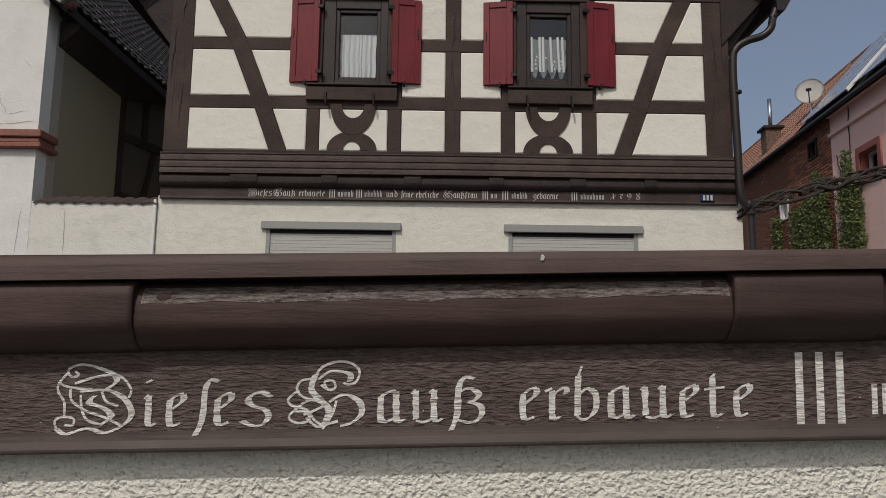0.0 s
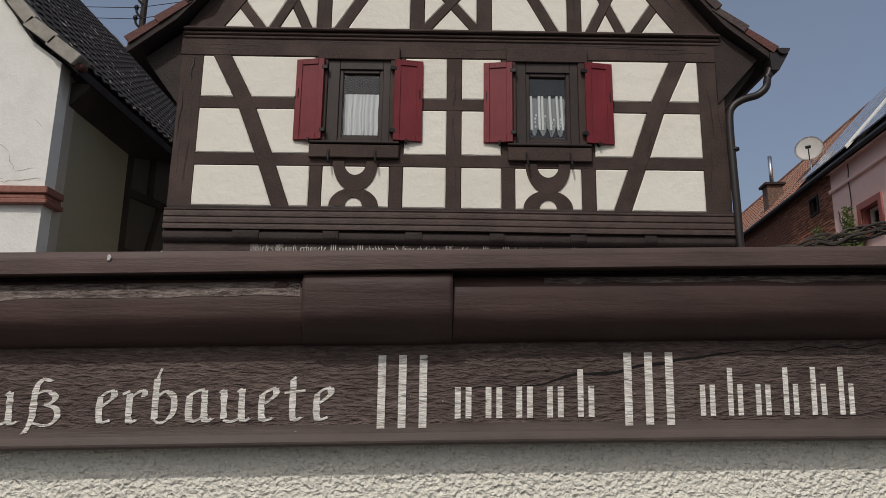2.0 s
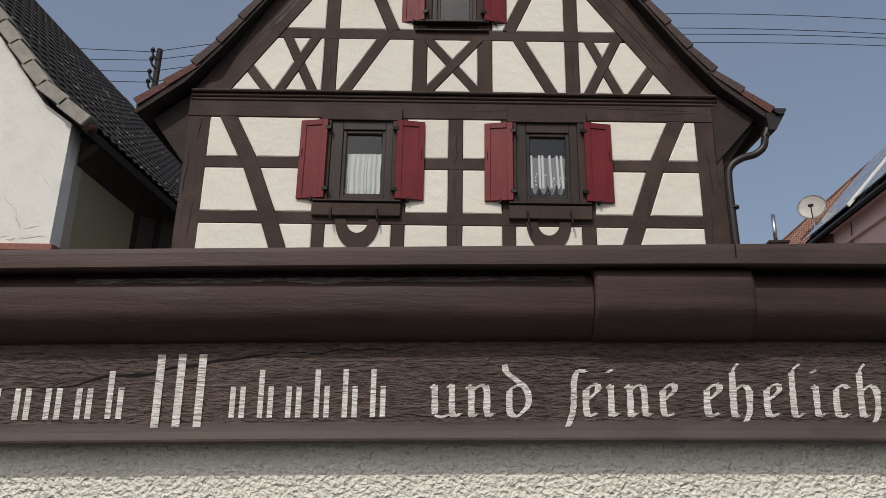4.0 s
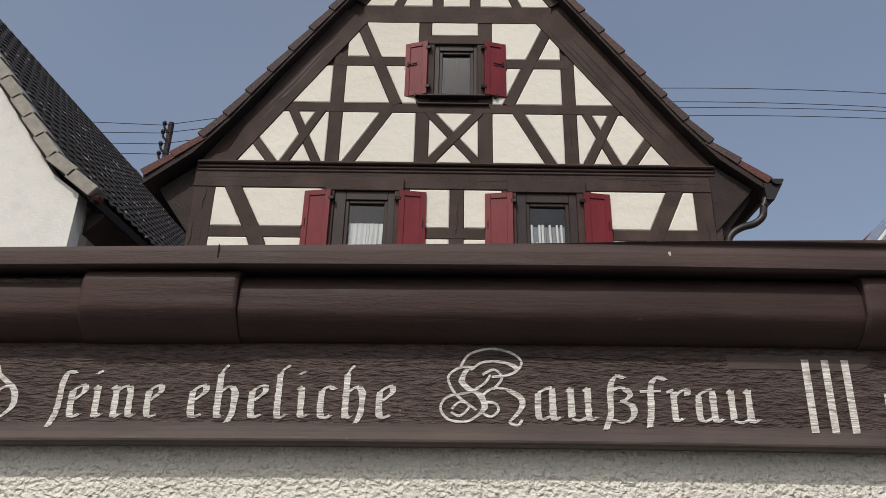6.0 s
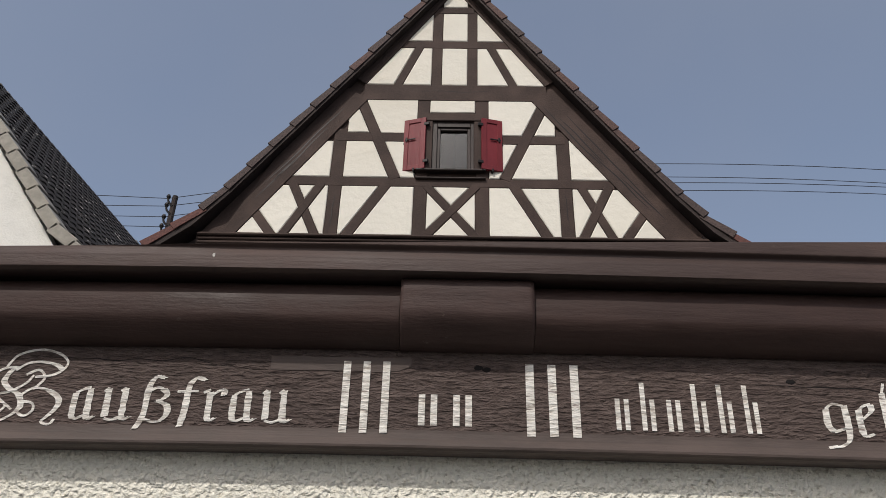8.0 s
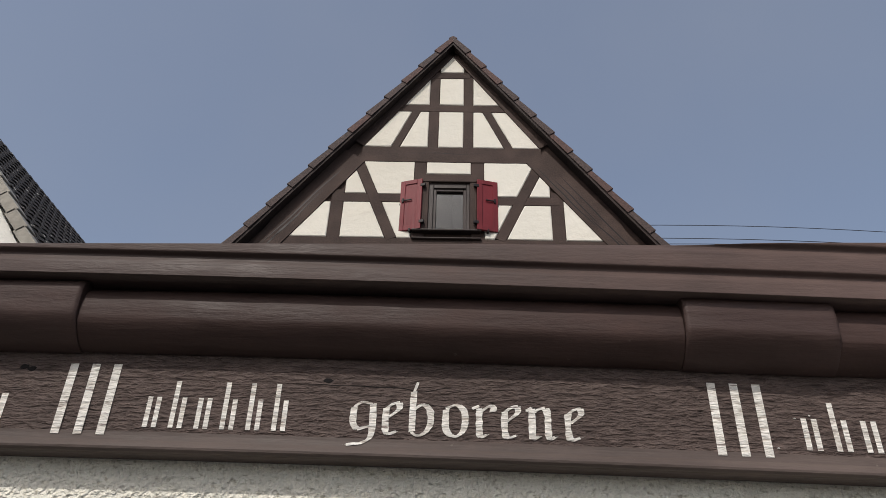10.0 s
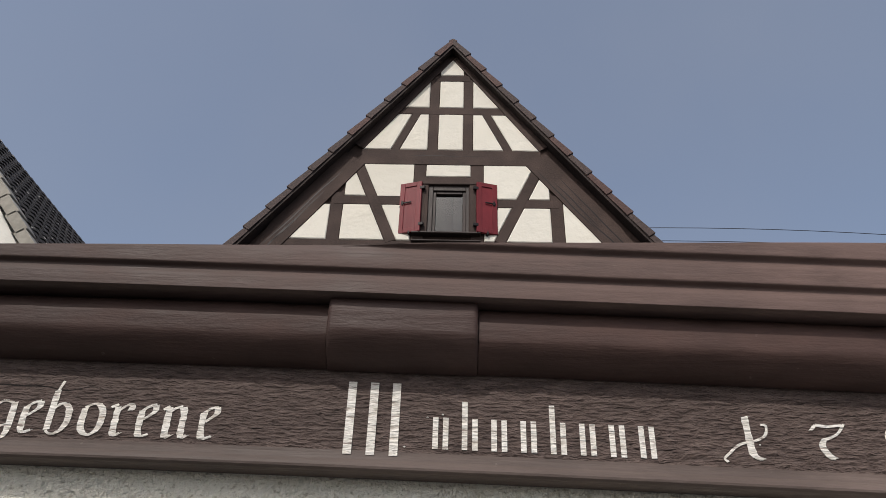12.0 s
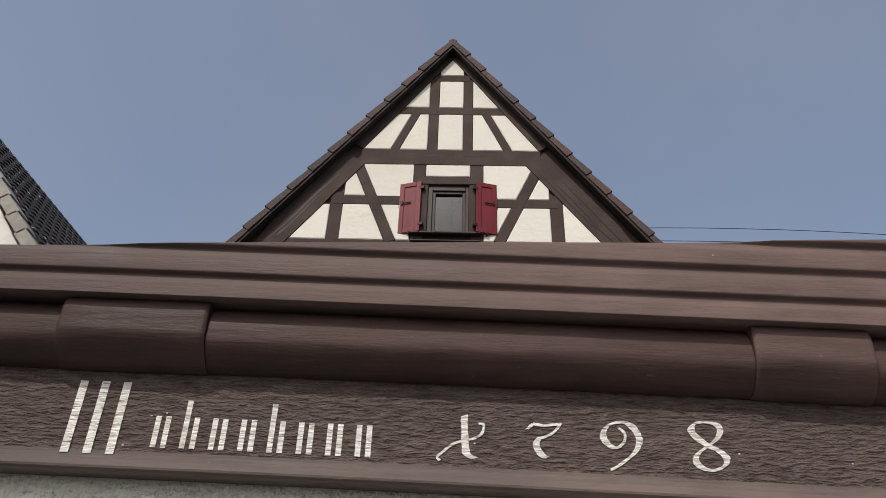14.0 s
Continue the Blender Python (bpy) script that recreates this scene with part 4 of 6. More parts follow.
def half_ring(cx, cz, inner, outer, up):
    """A curved brace: half an oval ring cut from a plank."""
    bm = bmesh.new()
    n = 18
    rows = []
    y0 = FY - (0.024 if up else 0.0265)
    for i in range(n + 1):
        a = math.pi * i / n * (1 if up else -1)
        rows.append([bm.verts.new((cx + r[0] * math.cos(a), y, cz + r[1] * math.sin(a))) for r, y in ((inner, FY + 0.02), (inner, y0), (outer, y0), (outer, FY + 0.02))])
    for r0, r1 in zip(rows, rows[1:]):
        for k in range(3):
            bm.faces.new((r0[k], r0[k + 1], r1[k + 1], r1[k]))
    bmesh.ops.recalc_face_normals(bm, faces=bm.faces)
    part("curved_brace", bm, TIMBER, house)


for cx in (-1.285, 1.265):
    half_ring(cx - 0.006, 4.76, (0.148, 0.19), (0.297, 0.414), False)
    half_ring(cx - 0.012, 4.146, (0.113, 0.118), (0.324, 0.248), True)

# rake timbers under the verges
def rake(points, width, y):
    bm = bmesh.new()
    P = [Vector((x, z)) for x, z in points]
    rows = []
    for i, p in enumerate(P):
        d = (P[min(i + 1, len(P) - 1)] - P[max(i - 1, 0)]).normalized()
        n = Vector((-d.y, d.x)) * (1 if d.x > 0 else -1)
        rows.append([bm.verts.new((q.x, yy, q.y)) for q, yy in ((p, y + 0.06), (p, y), (p + n * width[i], y), (p + n * width[i], y + 0.06))])
    for r0, r1 in zip(rows, rows[1:]):
        for k in range(3):
            bm.faces.new((r0[k], r0[k + 1], r1[k + 1], r1[k]))
    bmesh.ops.recalc_face_normals(bm, faces=bm.faces)
    part("rake_timber", bm, TIMBER, house)


rake([(-3.72, 6.66), (-3.19, 6.69), (-2.45, 7.75), (-1.43, 9.21)], [0.02, 0.20, 0.42, 0.42], FY - 0.020)
rake([(1.215, 9.21), (2.28, 7.755), (3.06, 6.69), (3.66, 6.66)], [0.42, 0.42, 0.20, 0.02], FY - 0.020)
rake([(-1.485, 9.54), (-0.03, 11.73)], [0.32, 0.2], FY - 0.018)
rake([(-0.03, 11.73), (1.445, 9.525)], [0.2, 0.32], FY - 0.0175)

for x0, z0, x1, z1, w in ((-3.55, 6.26, -3.58, 5.92, 0.011), (-3.66, 5.80, -3.69, 5.02, 0.007), (-3.52, 5.1, -3.56, 4.4, 0.004), (3.46, 5.9, 3.50, 5.1, 0.004), (0.03, 6.1, 0.0, 5.5, 0.006), (-0.02, 5.45, 0.04, 4.9, 0.004),
                          (-3.1, 5.9, -2.95, 5.62, 0.003), (2.70, 5.3, 2.58, 4.95, 0.003), (-1.80, 7.3, -1.82, 6.8, 0.003), (1.68, 7.4, 1.66, 6.9, 0.003)):
    facade_crack(x0, z0, x1, z1, w, FY - 0.0135)
for x0, z0, x1, z1 in ((-3.6, 6.42, -2.3, 6.44), (-2.0, 6.50, -0.9, 6.47), (0.2, 6.40, 1.2, 6.42), (1.9, 6.46, 3.3, 6.43)):
    facade_crack(x0, z0, x1, z1, 0.005, FY - 0.0150)

# dark moulding added over the sill beam in place of a shadow line
box_part("bed_moulding", -3.72, 3.69, FY - 0.030, FY + 0.02, 4.074, 4.130, TIMBER_DARK, house, 0.012)

# tie beam mouldings
for z0, z1, y in ((6.655, 6.70, -0.085), (6.60, 6.65, -0.045), (6.545, 6.595, -0.03)):
    box_part("tie_moulding", -3.72, 3.66, FY + y, FY + 0.02, z0 - 0.036, z1 - 0.036, TIMBER, house, 0.015)


# ---- windows and shutters of the house ----
def window(x0, x1, z0, z1, glass, lintel, sill, curtain):
    e = new("window")
    e.parent = house
    gx0, gx1, gz0, gz1 = glass
    y = FY
    bm = bmesh.new()
    for a in ((x0 - 0.09, x0 + 0.02, z0, z1), (x1 - 0.02, x1 + 0.09, z0, z1)):
        box(bm, a[0], a[1], y - 0.05, y + 0.10, a[2], a[3])
    box(bm, lintel[0], lintel[1], y - 0.06, y + 0.10, lintel[2], lintel[3])
    bevelled(bm, 0.008)
    part("casing", bm, TIMBER, e)
    bm = bmesh.new()
    for a in ((x0 + 0.02, gx0 - 0.05, z0, z1), (gx1 + 0.05, x1 - 0.02, z0, z1), (gx0 - 0.05, gx1 + 0.05, gz1 + 0.05, z1), (gx0 - 0.05, gx1 + 0.05, z0, gz0 - 0.05)):
        box(bm, a[0], a[1], y - 0.02, y + 0.12, a[2], a[3])
    bevelled(bm, 0.006)
    part("window_frame", bm, FRAME, e, "dark brown window frame")
    bm = bmesh.new()
    for a in ((gx0 - 0.055, gx0, gz0 - 0.05, gz1 + 0.05), (gx1, gx1 + 0.055, gz0 - 0.05, gz1 + 0.05), (gx0, gx1, gz1, gz1 + 0.05), (gx0, gx1, gz0 - 0.05, gz0)):
        box(bm, a[0], a[1], y + 0.005, y + 0.08, a[2], a[3])
    bevelled(bm, 0.008)
    part("sash", bm, FRAME, e)
    bm = bmesh.new()
    box(bm, gx0 - 0.01, gx1 + 0.01, y + 0.045, y + 0.051, gz0 - 0.01, gz1 + 0.01)
    part("pane", bm, GLASS, e).visible_shadow = False
    bm = bmesh.new()
    box(bm, sill[0], sill[1], y - 0.085, y + 0.03, z0 - 0.035, z0)
    bevelled(bm, 0.01)
    part("sill", bm, FRAME, e)
    if sill[2]:
        bm = bmesh.new()
        box(bm, sill[0], sill[1], y - 0.065, y + 0.02, sill[2], z0 - 0.05)
        bevelled(bm, 0.008)
        part("apron_board", bm, TIMBER, e)
        for fx in (0.22, 0.74):
            bm = bmesh.new()
            x = sill[0] + (sill[1] - sill[0]) * fx
            tube(bm, rounded([(x, y - 0.07, sill[2] + 0.10), (x, y - 0.10, sill[2] + 0.02), (x + 0.01, y - 0.13, sill[2] - 0.05), (x + 0.015, y - 0.12, sill[2] - 0.10)], 4), 0.014, 6)
            part("iron_hook", bm, IRON, e)
    if curtain:
        top, low, lace = curtain
        bm = bmesh.new()
        n, rows = 90, 10
        grid = []
        for i in range(n + 1):
            u = i / n
            x = gx0 + 0.01 + (gx1 - gx0 - 0.02) * u
            fold = math.sin(u * math.tau * (5.0 if lace else 8.0) + 1.6 * math.sin(u * 11) + 0.9 * math.sin(u * 23)) + 0.5 * noise.noise(Vector((u * 14, 1, 0)))
            hem = low + (0.13 - 0.15 * abs(math.sin(u * math.pi * 4)) if lace else 0)
            grid.append([bm.verts.new((x + 0.004 * math.sin(k), y + 0.085 + 0.020 * fold * (0.5 + 0.5 * k / rows), top + (hem - top) * k / rows)) for k in range(rows + 1)])
        for r0, r1 in zip(grid, grid[1:]):
            for k in range(rows):
                bm.faces.new((r0[k], r0[k + 1], r1[k + 1], r1[k]))
        part("curtain", bm, LACE if lace else CURTAIN, e, "sheer white lace curtain" if lace else "short white net curtain", True)
        if lace:
            for u in (0.05, 0.27, 0.36, 0.56, 0.76, 0.88):
                bm = bmesh.new()
                x = gx0 + (gx1 - gx0) * u
                w = 0.017
                rows = [[bm.verts.new((x + dx + 0.02 * k / 8 * (1 if u > 0.5 else 0.4), y + 0.058 - dy, top + 0.02 + (low + 0.04 - top) * k / 8)) for dx, dy in ((-w, 0), (-w * 0.3, 0.012), (w * 0.3, 0.012), (w, 0))] for k in range(9)]
                for r0, r1 in zip(rows, rows[1:]):
                    for k in range(3):
                        bm.faces.new((r0[k], r0[k + 1], r1[k + 1], r1[k]))
                part("curtain_pleat", bm, CURTAIN, e, "gathered white pleat", True)
            for i in range(14):
                bm = bmesh.new()
                cx, cz_ = gx0 + 0.09 + 0.115 * (i % 4) + random.uniform(-0.02, 0.02), low + 0.12 + 0.05 * (i // 4) + random.uniform(-0.01, 0.01)
                bm.faces.new([bm.verts.new((cx + 0.013 * math.cos(a), y + 0.066, cz_ + 0.02 * math.sin(a))) for a in [math.tau * k / 8 for k in range(8)]])
                part("lace_petal", bm, CURTAIN, e)
    return e


window(-1.73, -0.84, 5.03, 6.21, (-1.50, -1.01, 5.14, 6.03), (-1.85, -0.74, 6.21, 6.405), (-1.91, -0.72, 4.80), (5.76, 5.15, False))
window(0.823, 1.707, 5.03, 6.21, (1.03, 1.525, 5.14, 6.02), (0.72, 1.82, 6.21, 6.41), (0.73, 1.84, 4.79), (5.74, 5.21, True))
window(-0.38, 0.31, 7.83, 8.76, (-0.235, 0.185, 7.88, 8.61), (-0.47, 0.40, 8.76, 8.80), (-0.60, 0.47, 0), None)
box_part("sill_board", -0.60, 0.47, FY - 0.05, FY + 0.02, 7.67, 7.70, FRAME, house, 0.01)


def shutter(xh, z0, z1, width, side, swing):
    """side -1: opens to lower x. swing: degrees that the free edge still stands off the wall plane."""
    e = new("shutter")
    e.parent = house
    e.matrix_basis = pose(xh, FY - 0.09, z0) @ pose(0, 0, 0, 0, 0, swing * side)
    h = z1 - z0
    s = side
    xs = sorted((0, s * width))
    bm = bmesh.new()
    box(bm, xs[0], xs[1], 0, 0.028, 0, h)
    bevelled(bm, 0.004)
    part("board", bm, RED, e)
    bm = bmesh.new()
    t, d = 0.082, 0.014
    for a in ((xs[0], xs[0] + t, 0, h), (xs[1] - t, xs[1], 0, h), (xs[0] + t, xs[1] - t, h - t, h), (xs[0] + t, xs[1] - t, 0, t)):
        box(bm, a[0], a[1], -d, 0.0, a[2], a[3])
    bevelled(bm, 0.004)
    part("shutter_frame", bm, RED, e)
    for z in (0.13, h - 0.13):
        bm = bmesh.new()
        box(bm, *sorted((-s * 0.055, s * 0.03)), -0.02, 0.03, z - 0.03, z + 0.03)
        bevelled(bm, 0.008)
        part("hinge", bm, IRON, e)
    bm = bmesh.new()
    box(bm, *sorted((s * (width - 0.012), s * (width + 0.010))), -0.018, 0.01, h * 0.5, h * 0.5 + 0.05)
    bevelled(bm, 0.006)
    part("catch", bm, IRON, e)
    bm = bmesh.new()
    if h > 1.0:
        box(bm, *sorted((s * (width - 0.048), s * (width - 0.034))), -0.024, -0.013, h * 0.52, h * 0.52 + 0.13)
    else:
        box(bm, *sorted((s * (width - 0.20), s * (width - 0.03))), -0.030, -0.013, h * 0.58, h * 0.58 + 0.022)
        box(bm, *sorted((s * (width - 0.07), s * (width - 0.04))), -0.034, -0.013, h * 0.58 - 0.03, h * 0.58 + 0.05)
    bevelled(bm, 0.004)
    part("bolt", bm, IRON, e, "black iron shutter bolt")
    bm = bmesh.new()
    box(bm, *sorted((s * 0.16, s * 0.19)), -0.02, 0.06, -0.03, 0.03)
    bevelled(bm, 0.006)
    part("stay", bm, IRON, e)
    return e


shutter(-1.755, 5.04, 6.20, 0.385, -1, 9)
shutter(-0.80, 5.04, 6.20, 0.385, 1, 9)
shutter(0.79, 5.04, 6.19, 0.39, -1, 9)
shutter(1.775, 5.04, 6.20, 0.38, 1, 9)
shutter(-0.465, 7.82, 8.79, 0.36, -1, 16)
shutter(0.405, 7.82, 8.79, 0.335, 1, 14)

# roller shutters of the ground floor
for x0, x1, z0, z1 in GROUND_WIN:
    e = new("roller_shutter")
    e.parent = house
    bm = bmesh.new()
    box(bm, x0 - 0.06, x1 + 0.06, FY - 0.02, FY + 0.10, z1, z1 + 0.10)
    bevelled(bm, 0.006)
    part("shutter_box", bm, ALU, e)
    for a in ((x0, x0 + 0.05), (x1 - 0.05, x1)):
        bm = bmesh.new()
        box(bm, a[0], a[1], FY + 0.03, FY + 0.09, z0, z1)
        part("guide_rail", bm, ALU, e)
    for k in range(48):
        z = z1 - 0.05 - 0.044 * k
        if z < z0 + 0.05:
            break
        bm = bmesh.new()
        box(bm, x0 + 0.05, x1 - 0.05, FY + 0.05, FY + 0.066, z - 0.041, z)
        part("slat", bm, SLAT, e)
    bm = bmesh.new()
    box(bm, x0 + 0.04, x1 - 0.04, FY + 0.07, FY + 0.08, z0, z1)
    part("backing", bm, IRON, e)

# ---- the beam over the ground floor, with the same inscription ----
HU = 0.000795


def house_place(s, v, w):
    return Vector((-2.597 + (s - 108) * HU, FY - 0.02 - w * HU * 1.6, 4.072 - v * HU * 1.27 + 0.00255 * (-2.597 + (s - 108) * HU)))


house_beam = thing("inscribed_sill_beam", "dark brown moulded sill beam with white blackletter inscription across the facade", "inscribed beam")
HB = (-3.72 + 2.597) / HU + 108, (3.70 + 2.597) / HU + 108
inscribed_beam(house_beam, house_place, lambda s: 258.0, lambda s: 0.0, HB[0], HB[1], 8, (BEAM, TIMBER_DARK, BEAM, WHITE_PAINT, BEAM, TIMBER_DARK), 90, 86.0, 1.0, 1.3)
plate_thing = thing("house_number_plate", "small blue enamel number plate with white bars on the beam", "number plate")
nx, nz = 3.30, 3.575
bm = bmesh.new()
box(bm, nx - 0.092, nx + 0.092, FY - 0.045, FY - 0.02, nz - 0.048, nz + 0.048)
bevelled(bm, 0.006)
part("plate", bm, ENAMEL, plate_thing)
for k in (-0.045, 0.0, 0.05):
    box_part("bar", nx + k - 0.013, nx + k + 0.013, FY - 0.049, FY - 0.045, nz - 0.034, nz + 0.034, WHITE_PAINT, plate_thing, 0)

# ---- roof of the house ----
RX, RZ = -0.036, 12.054
PROFILE = [(0, RZ), (3.287, 7.45), (3.737, 6.909), (4.369, 6.398)]


def roof_point(d):
    """Half-roof outline at distance d down the slope: x offset, z, direction."""
    for (xa, za), (xb, zb) in zip(PROFILE, PROFILE[1:]):
        l = math.hypot(xb - xa, zb - za)
        if d <= l or (xb, zb) == PROFILE[-1]:
            u = d / l
            return xa + (xb - xa) * u, za + (zb - za) * u, ((xb - xa) / l, (zb - za) / l)
        d -= l


LENGTH = sum(math.hypot(b[0] - a[0], b[1] - a[1]) for a, b in zip(PROFILE, PROFILE[1:]))
FRONT = 8.80
for side in (-1, 1):
    bm = bmesh.new()
    rows = []
    for x, z in PROFILE:
        rows.append([bm.verts.new((RX + side * x, y, z - dz)) for y, dz in ((FRONT + 0.06, 0.05), (FRONT + 0.06, 0.17), (19.3, 0.17), (19.3, 0.05))])
    for r0, r1 in zip(rows, rows[1:]):
        for k in range(4):
            bm.faces.new((r0[k], r0[(k + 1) % 4], r1[(k + 1) % 4], r1[k]))
    bm.faces.new(rows[0])
    bm.faces.new(rows[-1])
    bmesh.ops.recalc_face_normals(bm, faces=bm.faces)
    part("roof", bm, TIMBER_DARK, house, "dark boarded roof underside")
    bm = bmesh.new()
    rows = []
    for x, z in PROFILE:
        rows.append([bm.verts.new((RX + side * x, y, z - dz)) for y, dz in ((FRONT + 0.02, 0.03), (FRONT + 0.02, 0.20), (FRONT + 0.055, 0.20), (FRONT + 0.055, 0.03))])
    for r0, r1 in zip(rows, rows[1:]):
        for k in range(4):
            bm.faces.new((r0[k], r0[(k + 1) % 4], r1[(k + 1) % 4], r1[k]))
    bm.faces.new(rows[0])
    bm.faces.new(rows[-1])
    bmesh.ops.recalc_face_normals(bm, faces=bm.faces)
    part("bargeboard", bm, TIMBER_DARK, house)
    # verge tiles, each lapping the one below
    TILE = LENGTH / 15
    for k in range(15):
        d = TILE * k
        x, z, (dx, dz) = roof_point(d + TILE / 2)
        n = Vector((side * -dz, 0, dx))
        along = Vector((side * dx, 0, dz))
        c = Vector((RX + side * x, 0, z)) + n * 0.005
        bm = bmesh.new()
        h = TILE / 2 + 0.03
        lift0, lift1 = 0.0, 0.030
        ring = []
        for u, lo, hi in ((-h, -0.085, 0.010), (h, -0.085, 0.014 + lift1)):
            front = FRONT + (0.008 if u < 0 else -0.012)
            for y in (front, FRONT + 0.26):
                ring.append([bm.verts.new(Vector((0, y, 0)) + c + along * u + n * w) for w in (lo if y == front else hi - 0.02, hi)])
        a, b, e, f = ring
        for q in ((a[0], a[1], e[1], e[0]), (b[0], f[0], f[1], b[1]), (a[1], b[1], f[1], e[1]), (a[0], e[0], f[0], b[0]), (a[0], b[0], b[1], a[1]), (e[0], e[1], f[1], f[0])):
            bm.faces.new(q)
        bmesh.ops.recalc_face_normals(bm, faces=bm.faces)
        bevelled(bm, 0.006)
        part("verge_tile", bm, ROOF_RED if d > LENGTH - (1.0 if side < 0 else 0.62) else ROOF_BROWN if k in ((0, 2, 5) if side < 0 else (1, 2, 6, 8, 9)) else ROOF_DARK, house)
    # roof covering behind the verge
    bm = bmesh.new()
    rows = []
    n = 40
    for i in range(n + 1):
        x, z, (dx, dz) = roof_point(LENGTH * i / n * 0.9999)
        rows.append([bm.verts.new((RX + side * x, y, z + 0.0)) for y in (FRONT + 0.2, 19.35)])
    for r0, r1 in zip(rows, rows[1:]):
        bm.faces.new((r0[0], r0[1], r1[1], r1[0]))
    part("roof_covering", bm, ROOF_DARK, house)
bm = bmesh.new()
tube(bm, [(RX, FRONT + 0.02, RZ - 0.05), (RX, 13, RZ - 0.05), (RX, 19.3, RZ - 0.05)], 0.075, 12)
part("ridge_tile", bm, ROOF_DARK, house)

# eaves: boxed soffits and gutter with its swan neck and downpipe
for side in (-1, 1):
    if side > 0:
        bm = bmesh.new()
        prism(bm, [(RX + 3.62, 5.66), (RX + 4.12, 6.22), (RX + 4.20, 6.32), (RX + 3.62, 6.75)], FRONT + 0.18, FRONT + 0.27)
        bmesh.ops.recalc_face_normals(bm, faces=bm.faces)
        part("eave_bracket", bm, TIMBER_DARK, house)
    bm = bmesh.new()
    prism(bm, [(RX + side * 3.66, 5.50), (RX + side * 4.16, 6.16), (RX + side * 4.22, 6.26), (RX + side * 3.66, 6.70)][::side], FRONT + 0.28, 19.0)
    bmesh.ops.recalc_face_normals(bm, faces=bm.faces)
    part("eave_cove", bm, TIMBER_DARK, house)
gutter = thing("rain_gutter", "dark brown metal gutter with a curved downpipe at the house corner", "gutter")
bm = bmesh.new()
arc = [(4.43 + 0.085 * math.cos(a), 6.38 + 0.085 * math.sin(a)) for a in [math.pi + math.pi * i / 10 for i in range(11)]]
rows = [[bm.verts.new((x, y, z)) for x, z in arc] for y in (FRONT - 0.04, 19.2)]
for k in range(10):
    bm.faces.new((rows[0][k], rows[0][k + 1], rows[1][k + 1], rows[1][k]))
bm.faces.new(rows[0])
ob = part("trough", bm, GUTTER, gutter)
bm = bmesh.new()
box(bm, 4.25, 4.51, FRONT, FRONT + 0.24, 6.08, 6.33)
for v in bm.verts:
    if v.co.z < 6.2:
        v.co.x += (4.27 - v.co.x) * 0.6
part("hopper", bm, GUTTER, gutter)
bm = bmesh.new()
tube(bm, rounded([(4.28, 8.88, 6.13), (4.22, 8.86, 5.97), (4.16, 8.80, 5.82), (4.05, 8.82, 5.72), (3.86, 8.84, 5.66), (3.72, 8.86, 5.56), (3.67, 8.87, 5.38), (3.67, 8.87, 4.8), (3.68, 8.87, 4.2), (3.69, 8.87, 3.62), (3.78, 8.88, 3.42), (3.82, 8.89, 3.25), (3.82, 8.89, 0.0)], 6), 0.05, 12)
part("downpipe", bm, GUTTER, gutter, smooth=True)
for z in (4.95, 3.35):
    bm = bmesh.new()
    tube(bm, [(3.70 if z > 4 else 3.82, 8.87, z), (3.70 if z > 4 else 3.82, 8.87, z + 0.03)], 0.066, 12)
    part("pipe_clip", bm, GUTTER, gutter)

# ---- neighbouring house with the black roof ----
nb = thing("white_neighbour_house", "white rendered gable house with black tiled roof and grey verge tiles", "house")
NX = -5.355
SKEW = 0.03
prof = [(-9.04, 10.92), (-5.76, 6.66), (-5.42, 6.38), (-5.08, 6.09)]
plate("wall", [(-11.6, 0), (NX, 0), (NX, 6.12), (-5.80, 6.44), (-9.04, 10.6), (-11.6, 7.2)], [], 9.0, 9.25, WHITE_WALL, nb, "white rendered gable wall with stains")
# side faces coloured darker than the white front to carry their shade
box_part("corner_strip", NX - 0.2, NX + 0.004, 9.25, 9.46, 3.2, 6.05, GREY_SHADE_WALL, nb, 0)
box_part("side_wall", NX - 0.25, NX, 9.46, 22, 0, 6.0, OLIVE_SHADE_WALL, nb, 0, "shaded olive-grey side wall")
for z0, z1, o in ((4.24, 4.34, 0.09), (4.17, 4.235, 0.06), (4.10, 4.165, 0.10)):
    box_part("string_course", -11.6, NX + o, 9.0 - o, 9.35, z0, z1, STRING_RED, nb, 0.012)
bm = bmesh.new()
rows = []
for x, z in prof:
    rows.append([bm.verts.new((x + SKEW * (y - 8.8), y, z - dz)) for y, dz in ((8.93, 0.03), (8.93, 0.16), (36, 0.16), (36, 0.03))])
for r0, r1 in zip(rows, rows[1:]):
    for k in range(4):
        bm.faces.new((r0[k], r0[(k + 1) % 4], r1[(k + 1) % 4], r1[k]))
bm.faces.new(rows[0])
bm.faces.new(rows[-1])
bmesh.ops.recalc_face_normals(bm, faces=bm.faces)
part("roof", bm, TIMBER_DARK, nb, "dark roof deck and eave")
bm = bmesh.new()
prism(bm, [(-12.0, 7.1), (-9.04, 10.7), (-9.04, 10.85), (-12.0, 7.25)], 8.95, 36)
bmesh.ops.recalc_face_normals(bm, faces=bm.faces)
part("roof_slope", bm, ROOF_BLACK, nb)


def slope_frames(points, pitch):
    """Courses of tiles down a bent slope: place, direction down, normal."""
    out = []
    for (xa, za), (xb, zb) in zip(points, points[1:]):
        l = math.hypot(xb - xa, zb - za)
        n = max(1, round(l / pitch))
        d = Vector(((xb - xa) / l, 0, (zb - za) / l))
        for i in range(n):
            out.append((Vector((xa, 0, za)) + d * (l * (i + 0.5) / n), d, l / n))
    return out


